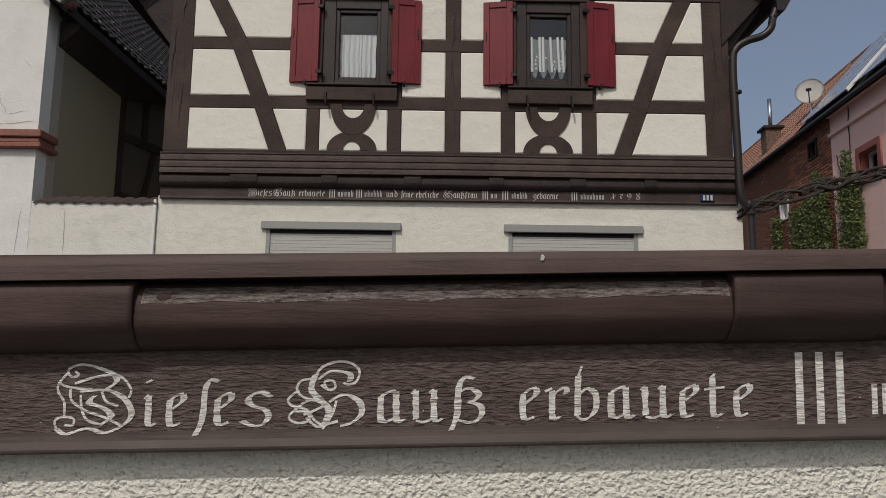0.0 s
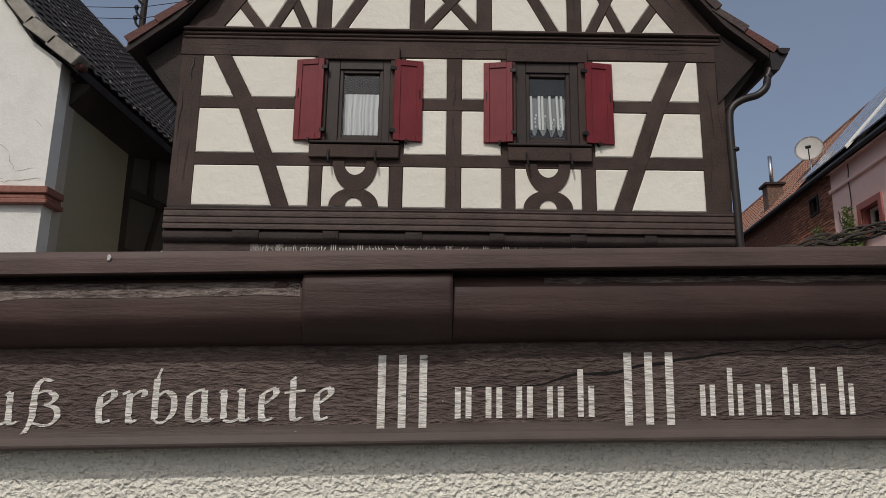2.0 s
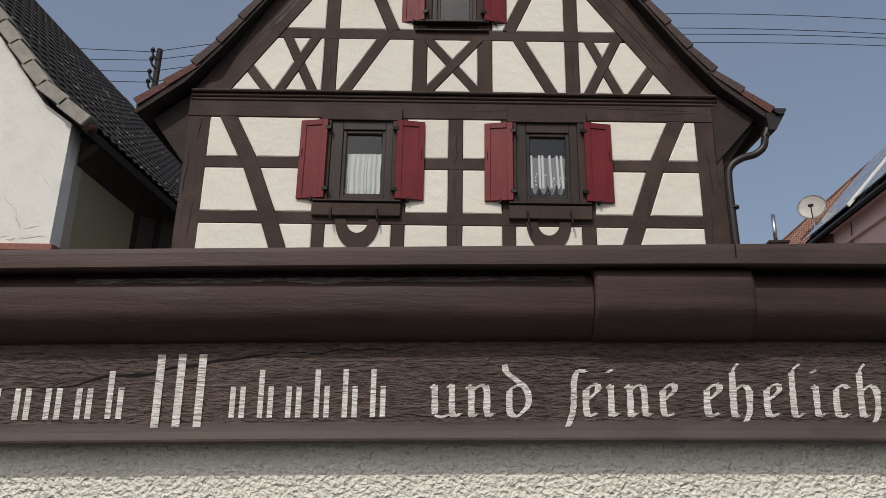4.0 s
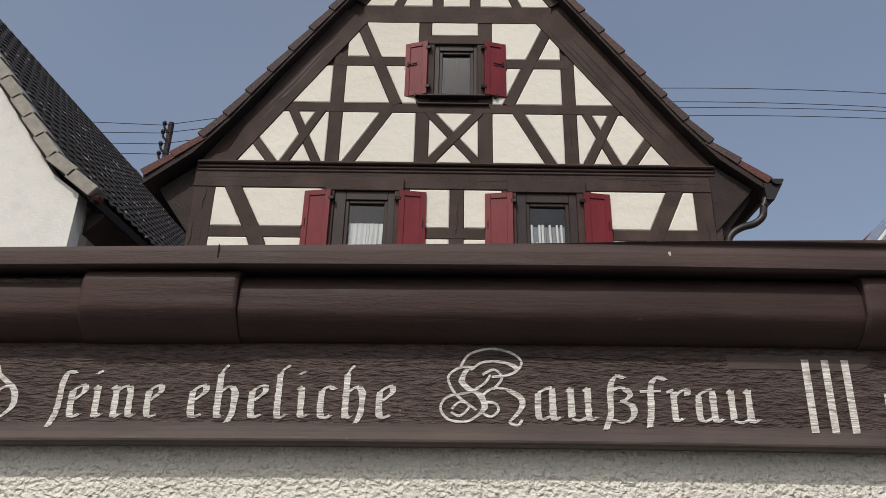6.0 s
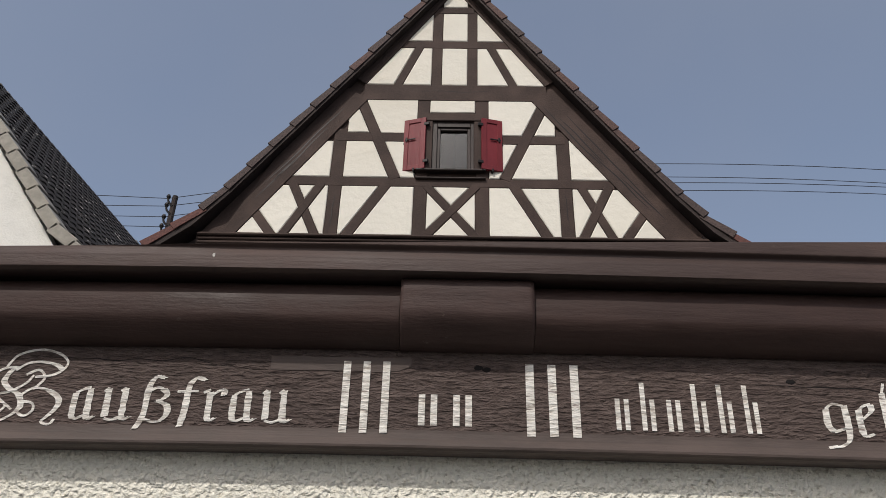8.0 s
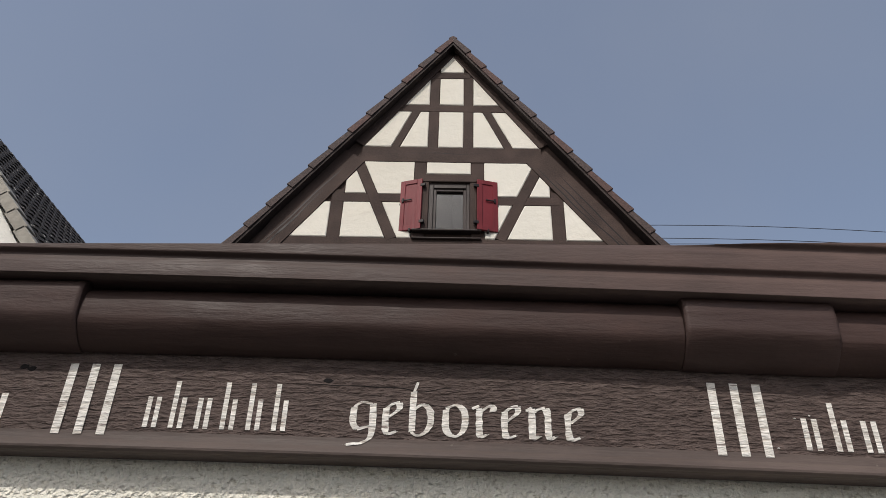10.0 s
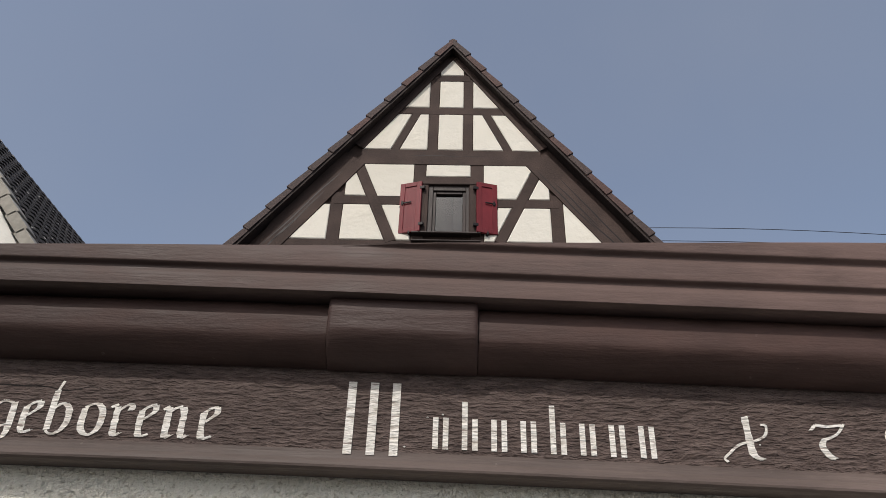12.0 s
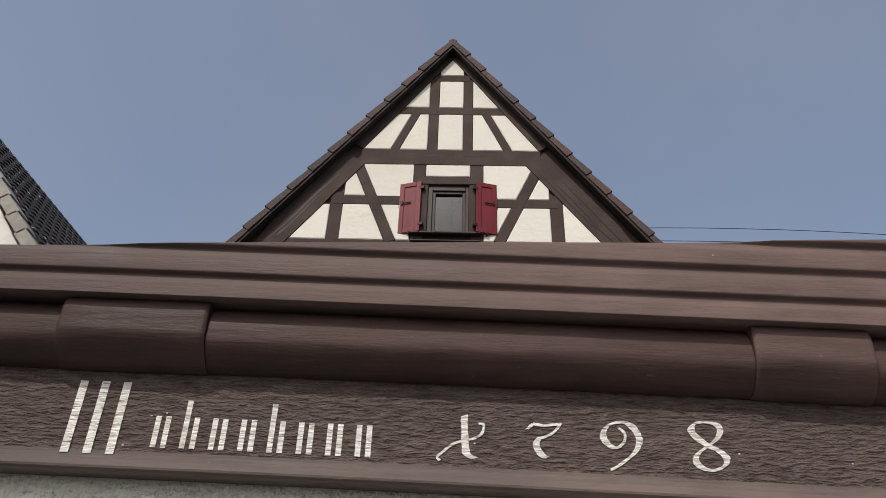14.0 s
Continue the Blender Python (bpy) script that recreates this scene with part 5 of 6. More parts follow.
def pantile(name, width, length, material):
    """An S-shaped roof tile, its length along x, its width along y."""
    bm = bmesh.new()
    n = 6
    rows = []
    for u, lift in ((-0.5, 0.0), (0.5, 0.026)):
        rows.append([bm.verts.new((u * length * 1.12, (k / n - 0.5) * width, lift + 0.016 * math.sin(k / n * math.tau))) for k in range(n + 1)])
    low = [bm.verts.new((0.5 * length * 1.12, (k / n - 0.5) * width, 0.004 + 0.014 * math.sin(k / n * math.tau))) for k in range(n + 1)]
    for k in range(n):
        bm.faces.new((rows[0][k], rows[1][k], rows[1][k + 1], rows[0][k + 1]))
        bm.faces.new((rows[1][k], low[k], low[k + 1], rows[1][k + 1]))
    me = bpy.data.meshes.new(name)
    bm.normal_update()
    bm.to_mesh(me)
    bm.free()
    me.materials.append(material)
    return me


def tile_slope(parent, frames, y0, y1, width, mesh, near, skew=0.0):
    """Tiles of a slope; those with y below near are objects, the rest one joined mesh."""
    verts, faces = [], []
    base = [v.co.copy() for v in mesh.vertices]
    polys = [tuple(p.vertices) for p in mesh.polygons]
    for c, d, l in frames:
        nrm = Vector((-d.z, 0, d.x))
        if nrm.z < 0:
            nrm = -nrm
        side = nrm.cross(d)
        y = y0 + width / 2
        while y < y1:
            m = Matrix(((d.x, side.x, nrm.x, c.x + nrm.x * 0.02 + skew * (y - 8.8)), (d.y, side.y, nrm.y, y), (d.z, side.z, nrm.z, c.z + nrm.z * 0.02), (0, 0, 0, 1)))
            m = m @ pose(0, 0, 0, 0, 0, random.uniform(-1.2, 1.2))
            if y < near:
                ob = new("roof_tile", mesh)
                ob.parent = parent
                ob.matrix_basis = m
            else:
                k = len(verts)
                verts += [m @ v for v in base]
                faces += [tuple(i + k for i in p) for p in polys]
            y += width
    me = bpy.data.meshes.new("roof_tiles")
    me.from_pydata(verts, [], faces)
    me.materials.append(mesh.materials[0])
    ob = new("roof_tiles", me)
    ob.parent = parent
    ob["kind"] = "stuff"
    return ob


tile_slope(nb, slope_frames(prof, 0.30), 8.98, 36.0, 0.24, pantile("roof_tile", 0.24, 0.30, ROOF_BLACK), 11.8, SKEW)
# grey verge tiles down the front edge
for c, d, l in slope_frames(prof, 0.42):
    nrm = Vector((-d.z, 0, d.x))
    bm = bmesh.new()
    vsl = box(bm, -l * 0.56, l * 0.56, -0.16, 0.13, -0.04, 0.03)
    for v in vsl:
        if v.co.y < 0 and v.co.z < 0:
            v.co.z -= 0.12
        if v.co.x > 0:
            v.co.z += 0.035
    bevelled(bm, 0.012)
    m = Matrix(((d.x, 0, nrm.x, c.x + nrm.x * 0.03), (0, 1, 0, 8.97), (d.z, 0, nrm.z, c.z + nrm.z * 0.03), (0, 0, 0, 1)))
    bmesh.ops.transform(bm, matrix=m, verts=bm.verts)
    bmesh.ops.recalc_face_normals(bm, faces=bm.faces)
    part("verge_tile", bm, VERGE_GREY, nb)
box_part("eave_tile_end", -5.12, -5.00, 8.88, 9.05, 5.985, 6.075, ROOF_RED, nb, 0.025)
bm = bmesh.new()
for k in range(9):
    y = 17.0 + 0.62 * k
    box(bm, -9.11 + SKEW * (y - 8.8) + random.uniform(-0.03, 0.03), -8.95 + SKEW * (y - 8.8) + random.uniform(-0.04, 0.04), y, y + 0.60, 10.90, 10.985 + random.uniform(-0.02, 0.02))
bevelled(bm, 0.02)
part("ridge_mortar", bm, VERGE_GREY, nb, "pale cement bedding along the ridge")
bm = bmesh.new()
prism(bm, [(NX - 0.02, 5.60), (-5.10, 5.88), (-5.08, 5.95), (NX - 0.02, 5.97)], 9.30, 22)
for v in bm.verts:
    v.co.x += SKEW * (v.co.y - 9.3) if v.co.x > -5.2 else 0
bmesh.ops.recalc_face_normals(bm, faces=bm.faces)
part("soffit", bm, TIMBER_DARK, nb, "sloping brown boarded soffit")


HAIR = plain("grey_hairline", (0.42, 0.41, 0.38), 0.9, 0, 0.02, 0.2, 0)
for x0, z0, x1, z1, w in ((-5.90, 4.80, -5.78, 4.56, 0.006), (-5.78, 4.56, -5.52, 4.60, 0.006), (-5.80, 4.43, -5.42, 4.46, 0.009), (-5.95, 4.40, -5.80, 4.43, 0.008),
                          (-6.3, 4.40, -5.9, 4.46, 0.007), (-5.62, 5.30, -5.48, 5.18, 0.005), (-6.1, 5.02, -5.86, 4.80, 0.005), (-5.47, 3.35, -5.52, 2.7, 0.007)):
    facade_crack(x0, z0, x1, z1, w * 0.6, 8.997, nb, HAIR)
for x0, z0, x1, z1, w in ((-4.92, 3.32, -4.90, 2.75, 0.004),):
    facade_crack(x0, z0, x1, z1, w, 9.0, nb, HAIR)

# ---- yard wall with tile coping, and the dark passage behind it ----
yard = plate("yard_wall", rect(-5.397, -3.77, 0, 3.42), [], 9.004, 9.30, STAINED_WALL)
tagged(yard, "white rendered yard wall with a tile coping", "wall", kind="structure")
box_part("joint_strip", -3.80, -3.765, 8.985, 9.004, 0, 3.46, WHITE_WALL, yard, 0.004)
for k in range(9):
    bm = bmesh.new()
    a0 = -5.32 + 0.172 * k
    n = 8
    rows = []
    for y, z in ((8.98, 3.40), (9.20, 3.50)):
        rows.append([bm.verts.new((a0 + 0.185 * i / n, y, z - 0.015 + 0.024 * math.sin(math.pi * i / n) + h)) for i in range(n + 1) for h in (0, 0.022)])
    for i in range(n):
        p, q = rows[0], rows[1]
        bm.faces.new((p[2 * i + 1], p[2 * i + 3], q[2 * i + 3], q[2 * i + 1]))
        bm.faces.new((p[2 * i], q[2 * i], q[2 * i + 2], p[2 * i + 2]))
        bm.faces.new((p[2 * i], p[2 * i + 2], p[2 * i + 3], p[2 * i + 1]))
    part("coping_tile", bm, ROOF_DARK, yard)
annex = thing("timber_annex", "shaded timber-framed annex wall at the end of the passage", "annex")
AX = Matrix(((0.255, -0.967, 0, -5.40), (0.967, 0.255, 0, 11.28), (0, 0, 1, 0), (0, 0, 0, 1)))
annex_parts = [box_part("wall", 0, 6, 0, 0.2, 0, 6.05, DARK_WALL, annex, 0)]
for x0, x1, z0, z1 in ((0, 0.16, 0, 6.0), (0.16, 3.0, 4.94, 5.08), (0.62, 0.74, 5.08, 6.0), (1.35, 1.47, 0, 4.94), (0.16, 3.0, 3.95, 4.07)):
    annex_parts.append(box_part("timber", x0, x1, -0.05, 0.02, z0, z1, TIMBER_DARK, annex, 0.01))
bm = bmesh.new()
prism(bm, [(0.95, 5.08), (1.06, 5.08), (0.62, 3.4), (0.51, 3.4)], -0.04, 0.02)
bmesh.ops.recalc_face_normals(bm, faces=bm.faces)
annex_parts.append(part("brace", bm, TIMBER_DARK, annex))
for ob in annex_parts:
    ob.data.transform(AX)

# ---- far houses beside the lane ----
# built on the lane's own axes: x into the houses, y along the lane, and turned into place
LANE = pose(9.959, 17.597, 0, 0, 0, -6.3)
pink = thing("pink_house", "pink rendered house with dark pink window surround and solar roof", "house")
pink.matrix_basis = LANE


def weld(ob):
    """Joins the pieces of a plate along their shared edges."""
    bm = bmesh.new()
    bm.from_mesh(ob.data)
    bmesh.ops.remove_doubles(bm, verts=bm.verts, dist=0.0005)
    bm.to_mesh(ob.data)
    bm.free()


def lane_wall(name, y0, y1, z1, holes, material, parent, label=""):
    """A wall along the lane with openings through it."""
    ob = plate(name, rect(y0, y1, 0, z1), [rect(*h) for h in holes], 0, 0.35, material, parent, label)
    ob.data.transform(Matrix(((0, 1, 0, 0), (1, 0, 0, 0), (0, 0, 1, 0), (0, 0, 0, 1))))
    ob.data.flip_normals()
    weld(ob)
    return ob


def lane_window(parent, y0, y1, z0, z1, surround, trim, deep, frame_m):
    """A recessed window: surround on the wall's face and in the reveal, frame and pane set back."""
    e = new("window")
    e.parent = parent
    turn = Matrix(((0, 1, 0, 0), (1, 0, 0, 0), (0, 0, 1, 0), (0, 0, 0, 1)))
    for name, t, a, b in (("surround", trim, -0.04, 0.006), ("reveal", -0.002, 0.008, deep)):
        ob = plate(name, rect(y0 - t, y1 + t, z0 - t, z1 + t), [rect(y0 + 0.02, y1 - 0.02, z0 + 0.02, z1 - 0.02)], a, b, surround, e)
        ob.data.transform(turn)
        ob.data.flip_normals()
        weld(ob)
    bm = bmesh.new()
    w = 0.08
    mid = (y0 + y1) / 2
    for a in ((y0 + 0.02, y0 + w, z0 + 0.02, z1 - 0.02), (y1 - w, y1 - 0.02, z0 + 0.02, z1 - 0.02), (y0 + w, y1 - w, z1 - w, z1 - 0.02), (y0 + w, y1 - w, z0 + 0.02, z0 + w), (mid - 0.04, mid + 0.04, z0 + w, z1 - w)):
        box(bm, deep - 0.05, deep + 0.03, a[0], a[1], a[2], a[3])
    part("window_frame", bm, frame_m, e)
    bm = bmesh.new()
    box(bm, deep - 0.005, deep + 0.005, y0 + 0.02, y1 - 0.02, z0 + 0.02, z1 - 0.02)
    part("pane", bm, GLASS, e).visible_shadow = False
    # added dark board close behind the pane stands in for the unlit interior
    bm = bmesh.new()
    box(bm, deep + 0.06, deep + 0.10, y0 + 0.01, y1 - 0.01, z0 + 0.01, z1 - 0.01)
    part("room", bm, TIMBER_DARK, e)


EZ, RIDGE_X, RIDGE_Z = 7.90, 2.25, 10.42
PITCH = (RIDGE_Z - EZ) / RIDGE_X
PW = (-2.24, -1.34, 5.66, 6.30)
lane_wall("wall", -9.0, 0.09, 7.78, [PW], PINK_WALL, pink)
lane_window(pink, *PW, PINK_TRIM, 0.13, 0.24, DISH)
for z0, z1, o in ((7.62, 7.76, 0.14), (7.10, 7.20, 0.07)):
    box_part("cornice", -o, 0.02, -9.0, 0.12, z0, z1, PINK_WALL, pink, 0.015)
barn = thing("brick_barn", "old red brick barn partly overgrown with ivy", "barn")
barn.matrix_basis = LANE
BW = ((0.93, 1.45, 6.87, 7.32), (0.90, 1.52, 5.53, 6.06), (3.12, 3.68, 5.58, 6.22))
barn_wall = lane_wall("wall", 0.09, 15.0, 7.78, BW, BRICK, barn)
for b, m in zip(BW, (TIMBER_DARK, DISH, DISH)):
    lane_window(barn, *b, m, 0.03, 0.17, m)
box_part("end_wall", 0.35, 4.5, 14.7, 15.0, 0, 7.7, BRICK, barn, 0)
# shared roof over both: eave along the lane, rising away from it to the ridge
deck = thing("lane_roof", "orange tiled pitched roof with solar panels above the lane", "roof")
deck.matrix_basis = LANE
bm = bmesh.new()
prism(bm, [(-0.18, EZ - 0.18 * PITCH - 0.14), (RIDGE_X, RIDGE_Z - 0.14), (2 * RIDGE_X + 0.2, EZ - 0.35), (2 * RIDGE_X + 0.2, EZ - 0.2), (RIDGE_X, RIDGE_Z), (-0.18, EZ - 0.18 * PITCH)], -9.0, 15.0)
bmesh.ops.recalc_face_normals(bm, faces=bm.faces)
part("roof_deck", bm, TIMBER_DARK, deck)
fr = [(c, -d, l) for c, d, l in slope_frames([(-0.18, EZ - 0.18 * PITCH), (RIDGE_X, RIDGE_Z)], 0.29)]
tile_slope(deck, fr, 1.90, 15.0, 0.22, pantile("roof_tile", 0.22, 0.29, ROOF_ORANGE), 6.4)
slope_dir = Vector((1, 0, PITCH)).normalized()
slope_n = Vector((-PITCH, 0, 1)).normalized()
SLOPE_LEN = RIDGE_X * math.sqrt(1 + PITCH * PITCH)


def on_slope(u, y, h):
    return Vector((0, y, EZ)) + slope_dir * u + slope_n * h


for k in range(44):
    bm = bmesh.new()
    y = 1.9 + 0.30 * k
    tube(bm, [Vector((RIDGE_X, y, RIDGE_Z + 0.01)), Vector((RIDGE_X, y + 0.33, RIDGE_Z + 0.03))], 0.09, 8)
    part("ridge_tile", bm, ROOF_ORANGE, deck)
for y in (3.35, 6.35):
    bm = bmesh.new()
    tube(bm, [on_slope(-0.1, y, 0.07), on_slope(SLOPE_LEN * 0.5, y + 0.02, 0.07), on_slope(SLOPE_LEN, y, 0.07)], 0.013, 6)
    part("mortar_line", bm, VERGE_GREY, deck, "pale mortar line up the tiles")
COLUMNS = [0.86 - 1.02 * i for i in range(3)] + [-2.36 - 1.02 * i for i in range(6)]
for y0 in COLUMNS:
    for j in range(2):
        bm = bmesh.new()
        u0 = 0.02 + 1.66 * j
        pts = [on_slope(u, y, h) for h in (0.08, 0.115) for u, y in ((u0, y0), (u0 + 1.62, y0), (u0 + 1.62, y0 + 0.985), (u0, y0 + 0.985))]
        v8 = [bm.verts.new(p) for p in pts]
        for f in ((0, 1, 2, 3), (4, 7, 6, 5), (0, 4, 5, 1), (1, 5, 6, 2), (2, 6, 7, 3), (3, 7, 4, 0)):
            bm.faces.new([v8[k] for k in f])
        bmesh.ops.recalc_face_normals(bm, faces=bm.faces)
        part("solar_panel", bm, SOLAR, deck, "blue-grey solar panel")
    for y in (y0 - 0.02, y0 + 0.49):
        bm = bmesh.new()
        tube(bm, [on_slope(-0.05, y, 0.11), on_slope(SLOPE_LEN, y, 0.11)], 0.022 if y < y0 else 0.012, 6)
        part("panel_rail", bm, STEEL, deck)
bm = bmesh.new()
for y in (-1.27,):
    pts = [on_slope(u, y + dy, h) for h in (0.06, 0.15) for u, dy in ((-0.1, 0), (SLOPE_LEN, 0), (SLOPE_LEN, 0.05), (-0.1, 0.05))]
    v8 = [bm.verts.new(p) for p in pts]
    for f in ((0, 1, 2, 3), (4, 7, 6, 5), (0, 4, 5, 1), (1, 5, 6, 2), (2, 6, 7, 3), (3, 7, 4, 0)):
        bm.faces.new([v8[k] for k in f])
bmesh.ops.recalc_face_normals(bm, faces=bm.faces)
part("panel_edge", bm, DISH, deck, "white metal edge between the solar panels")
bm = bmesh.new()
tube(bm, [(-0.24, -9, EZ - 0.27), (-0.24, 3, EZ - 0.27), (-0.24, 15.0, EZ - 0.27)], 0.055, 10)
part("gutter", bm, GUTTER, deck)

chimney = thing("chimney", "square brick chimney with slab and steel flue pipe on the roof", "chimney")
chimney.matrix_basis = LANE
CX, CY, CZ = 0.30, 5.05, 8.84
box_part("shaft", CX - 0.24, CX + 0.24, CY - 0.24, CY + 0.24, 7.75, CZ, SOOT_BRICK, chimney, 0)
box_part("slab", CX - 0.33, CX + 0.33, CY - 0.33, CY + 0.33, CZ, CZ + 0.09, TIMBER_DARK, chimney, 0.01)
bm = bmesh.new()
tube(bm, [(CX, CY, CZ), (CX, CY, CZ + 1.08)], 0.065, 12)
part("flue_pipe", bm, STEEL, chimney, smooth=True)

dish = thing("satellite_dish", "round off-white satellite dish on a pole above the roof edge", "satellite dish")
dish.matrix_basis = LANE
dc = Vector((0.6, 2.62, 9.26))
bm = bmesh.new()
aim = Vector((-0.62, -1, 0.12)).normalized()
q = aim.to_track_quat("Z", "Y").to_matrix()
rings = []
for i in range(7):
    r = 0.405 * i / 6
    rings.append([bm.verts.new(dc + q @ Vector((r * math.cos(a) * 0.98, r * math.sin(a) * 0.95, 0.45 * r * r))) for a in [math.tau * k / 28 for k in range(28)]] if i else [bm.verts.new(dc)])
for k in range(28):
    bm.faces.new((rings[0][0], rings[1][k], rings[1][(k + 1) % 28]))
for r0, r1 in zip(rings[1:], rings[2:]):
    for k in range(28):
        bm.faces.new((r0[k], r1[k], r1[(k + 1) % 28], r0[(k + 1) % 28]))
bmesh.ops.solidify(bm, geom=list(bm.faces), thickness=0.018)
part("reflector", bm, DISH, dish, smooth=True)
bm = bmesh.new()
tube(bm, [dc + q @ Vector((0, -0.38, 0.08)), dc + q @ Vector((0.05, -0.17, 0.46))], 0.016, 6)
tube(bm, [dc + q @ Vector((-0.02, -0.13, 0.46)), dc + q @ Vector((0.12, -0.13, 0.46))], 0.045, 8)
part("feed_arm", bm, IRON, dish)
bm = bmesh.new()
tube(bm, [dc - aim * 0.07, dc - aim * 0.07 + Vector((0, 0, -1.0))], 0.03, 8)
part("mast", bm, STEEL, dish)

# ---- pole and overhead wires ----
pole = thing("utility_pole", "dark wooden utility pole with insulator brackets and wires", "utility pole")
PY = 26.0
kx = PY / 20.0
pz = lambda z: 1.6 + (z - 1.6) * kx
bm = bmesh.new()
tube(bm, [(-9.36 * kx, PY, 0), (-9.39 * kx, PY, pz(14.3))], [0.17, 0.12], 10)
part("shaft", bm, TIMBER_DARK, pole)
for z in (14.22, 13.90, 13.45, 13.10):
    bm = bmesh.new()
    tube(bm, rounded([(-9.39 * kx, PY - 0.1, pz(z) - 0.45), (-9.55 * kx, PY - 0.1, pz(z) - 0.22), (-9.58 * kx, PY - 0.1, pz(z))], 3), 0.05, 6)
    part("bracket", bm, IRON, pole)
    bm = bmesh.new()
    tube(bm, [(-9.58 * kx, PY - 0.1, pz(z) - 0.08), (-9.58 * kx, PY - 0.1, pz(z) + 0.02), (-9.58 * kx, PY - 0.1, pz(z) + 0.12)], [0.06, 0.10, 0.06], 8)
    part("insulator", bm, IRON, pole)
for z, zl, zr in ((14.17, 14.36, 15.66), (13.87, 13.92, 15.12), (13.46, 13.52, 14.98), (13.08, 13.17, 14.70)):
    bm = bmesh.new()
    a = Vector((-9.58 * kx, PY - 0.1, pz(z)))
    l = Vector((-13.5 * kx, PY, pz(zl)))
    r = Vector((16.0 * kx, PY, pz(zr)))
    pts = [l, a]
    for i in range(1, 21):
        u = i / 20
        p = a.lerp(r, u)
        p.z += kx * (1.30 * 4 * u * (1 - u) * (0.62 if z > 14 else 0.55))
        pts.append(p)
    tube(bm, pts, 0.016, 5)
    part("wire", bm, WIRE, pole)

# ---- climbing plants on the lane ----
vine = thing("climbing_vine", "bare twisted vine stems trained along a wire between the houses", "vine")
for k in range(8):
    bm = bmesh.new()
    pts = []
    for i in range(13):
        u = i / 12
        p = Vector((3.70, 9.05, 3.38)).lerp(Vector((5.75, 8.2, 3.83)), u)
        p.z += 0.10 * math.sin(u * math.pi) + 0.06 * math.sin(u * (8 + 1.3 * k) + k * 1.7) + random.uniform(-0.045, 0.045)
        p.y += 0.06 * math.cos(u * (6 + k) + k)
        pts.append(p)
    tube(bm, rounded(pts, 3), [0.021 - 0.0017 * k] * 37, 6)
    part("stem", bm, BARK, vine)
for k in range(44):
    u = random.uniform(0.05, 0.95)
    p = Vector((3.70, 9.05, 3.38)).lerp(Vector((5.75, 8.2, 3.83)), u) + Vector((0, 0, 0.1 * math.sin(u * math.pi)))
    d = Vector((random.uniform(-0.5, 0.5), random.uniform(-0.2, 0.2), random.uniform(-0.5, 0.4))) * 0.34
    bm = bmesh.new()
    tube(bm, rounded([p, p + d * 0.5 + Vector((0, 0, 0.03)), p + d], 3), [0.011] * 4 + [0.008] * 2 + [0.004], 5)
    part("twig", bm, BARK, vine)


def ivy(name, label, patches, density):
    """Leaves close to the lane wall inside ragged patches: from y, to y, from z, to z."""
    verts, faces = [], []
    for ya, yb, za, zb in patches:
        for _ in range(int(density * (yb - ya) * (zb - za))):
            y, z = random.uniform(ya - 0.06, yb + 0.06), random.uniform(za, zb + 0.08)
            edge = min(y - ya, yb - y, zb - z) + 0.16 * noise.noise(Vector((y * 5, z * 5, 1)))
            if edge < 0 or noise.noise(Vector((y * 9, z * 9, 7))) < -0.42:
                continue
            c = Vector((-random.uniform(0.03, 0.22), y, z))
            size = random.uniform(0.018, 0.036)
            m = Euler((random.uniform(-0.8, 0.8), random.uniform(-2.2, -0.6), random.uniform(0, 6.3))).to_matrix()
            k = len(verts)
            verts += [c + m @ (Vector(p) * size) for p in ((0, -1, 0), (0.8, -0.3, 0.15), (0.5, 0.5, 0), (0, 1.2, -0.1), (-0.5, 0.5, 0), (-0.8, -0.3, 0.15))]
            faces += [(k, k + 1, k + 2, k + 3), (k, k + 3, k + 4, k + 5)]
    me = bpy.data.meshes.new(name)
    me.from_pydata(verts, [], faces)
    me.materials.append(LEAF)
    tagged(new(name, me), label, "ivy", kind="stuff").matrix_basis = LANE


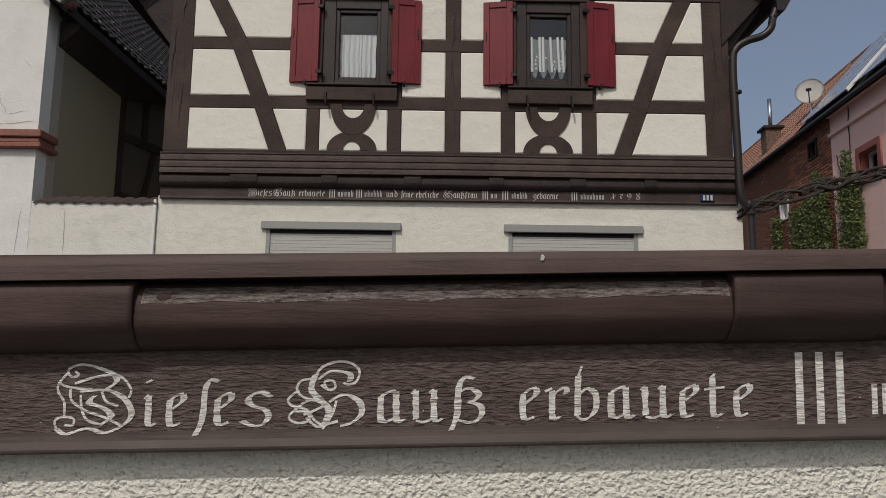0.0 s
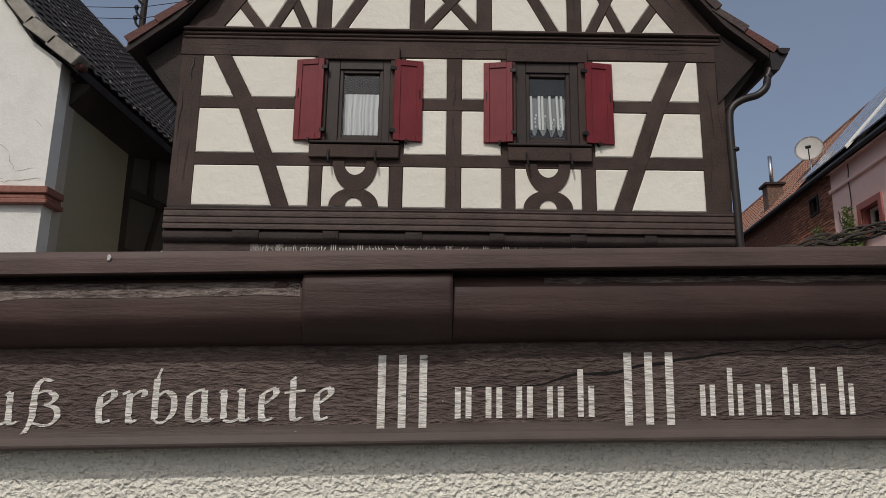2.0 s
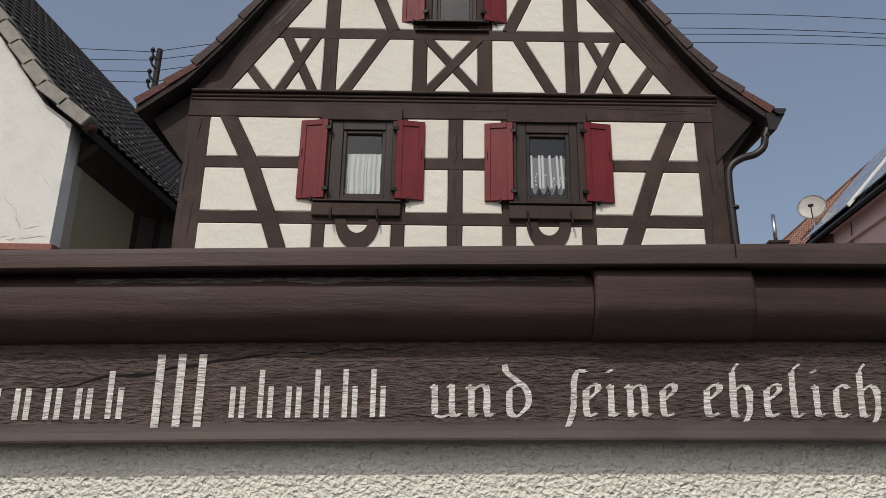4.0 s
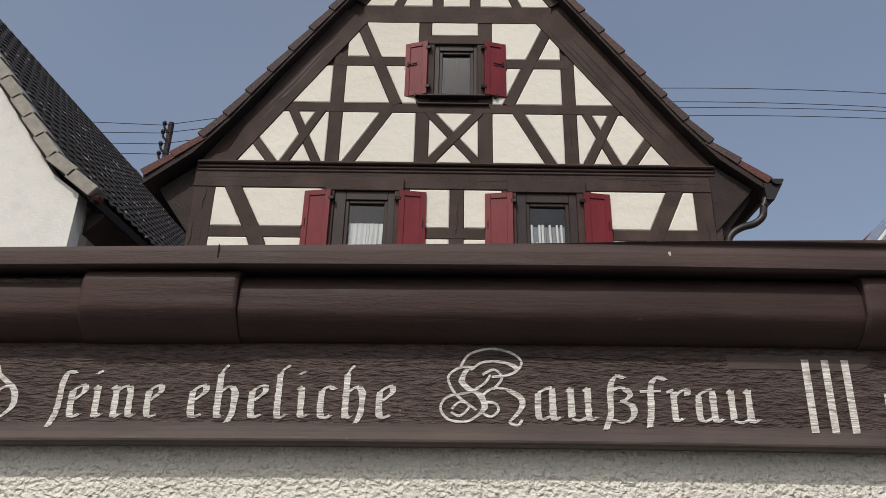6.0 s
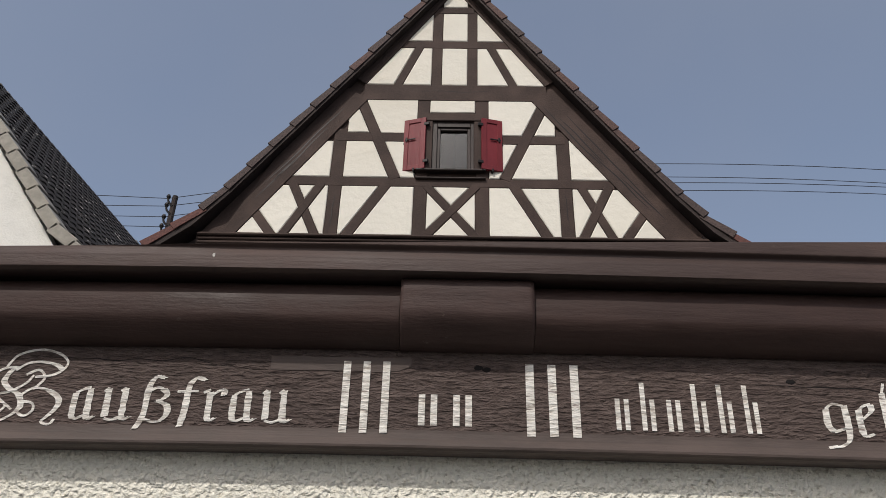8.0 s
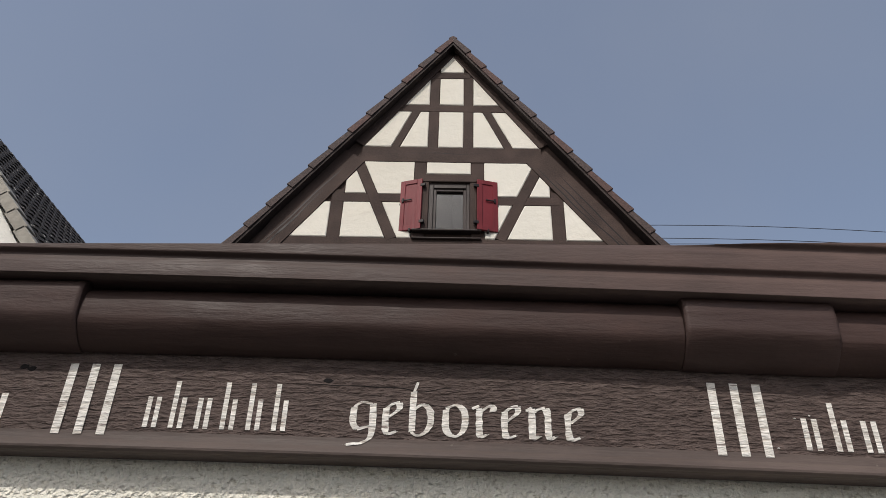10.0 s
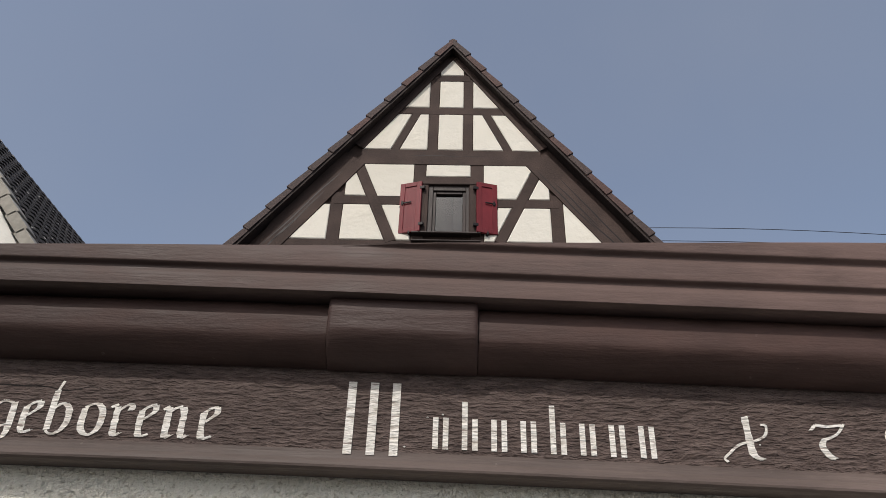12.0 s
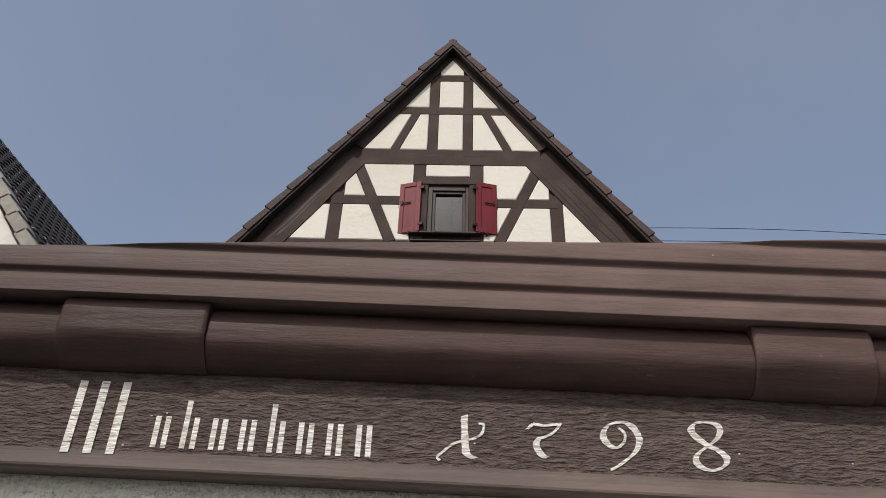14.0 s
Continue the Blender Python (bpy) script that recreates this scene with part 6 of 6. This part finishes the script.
ivy("ivy", "dense green ivy climbing the brick barn wall", [(0.26, 2.6, 2.0, 5.72), (0.66, 1.02, 5.6, 6.38), (3.55, 4.1, 2.0, 5.66), (1.3, 1.6, 5.6, 5.9)], 2200)
ivy("ivy", "green ivy column on the pink house wall", [(-1.50, -0.42, 2.0, 5.72), (-1.06, -0.70, 5.6, 6.46)], 2300)
stems = thing("dry_ivy_stem", "dry brown ivy stem clinging to the pink wall", "ivy stem")
stems.matrix_basis = LANE
for ya, yb, za, zb in ((-0.92, -0.98, 5.9, 7.55), (-0.62, -0.66, 5.6, 6.5), (-0.52, -0.24, 5.7, 6.55), (-0.30, -0.05, 5.7, 6.05)):
    bm = bmesh.new()
    pts = [Vector((-0.03, ya + (yb - ya) * i / 8 + random.uniform(-0.03, 0.03), za + (zb - za) * i / 8)) for i in range(9)]
    tube(bm, rounded(pts, 3), 0.014, 5)
    part("stem", bm, BARK, stems)

# single bricks of the barn wall beside the lane; the farther ones joined
PIECE = Mat("weathered_brick", 0.9)
PIECE.color(PIECE.mix(PIECE.ramp(PIECE.noise(9, 4), [(0.4, (0, 0, 0)), (0.7, (0.7, 0.7, 0.7))]), PIECE.vary((0.36, 0.150, 0.088), 0.9), (0.12, 0.062, 0.046)))
PIECE.bump(PIECE.noise(60, 4), 0.6, 0.01)
brick_bm = bmesh.new()
box(brick_bm, -0.02, 0.03, -0.118, 0.118, -0.031, 0.031)
bevelled(brick_bm, 0.006)
brick_me = bpy.data.meshes.new("brick")
brick_bm.to_mesh(brick_me)
brick_bm.free()
brick_me.materials.append(PIECE.m)
brick_v = [v.co.copy() for v in brick_me.vertices]
brick_f = [tuple(p.vertices) for p in brick_me.polygons]
verts, faces = [], []
for row in range(46):
    z = 4.22 + 0.077 * row
    y = 0.22 + (0.125 if row % 2 else 0)
    while y < 7.6:
        if not any(b[0] - 0.17 < y < b[1] + 0.17 and b[2] - 0.09 < z < b[3] + 0.09 for b in BW) and random.random() > 0.03:
            m = pose(random.uniform(-0.006, 0.012), y, z + random.uniform(-0.004, 0.004), random.uniform(-1, 1), 0, random.uniform(-1.5, 1.5))
            if y < 3.0 and z > 5.75:
                ob = new("brick", brick_me)
                ob.parent = barn_wall
                ob.matrix_basis = m
            else:
                k = len(verts)
                verts += [m @ v for v in brick_v]
                faces += [tuple(i + k for i in f) for f in brick_f]
        y += 0.25
me = bpy.data.meshes.new("brickwork")
me.from_pydata(verts, [], faces)
me.materials.append(PIECE.m)
ob = new("brickwork", me)
ob.parent = barn_wall
ob["kind"] = "stuff"
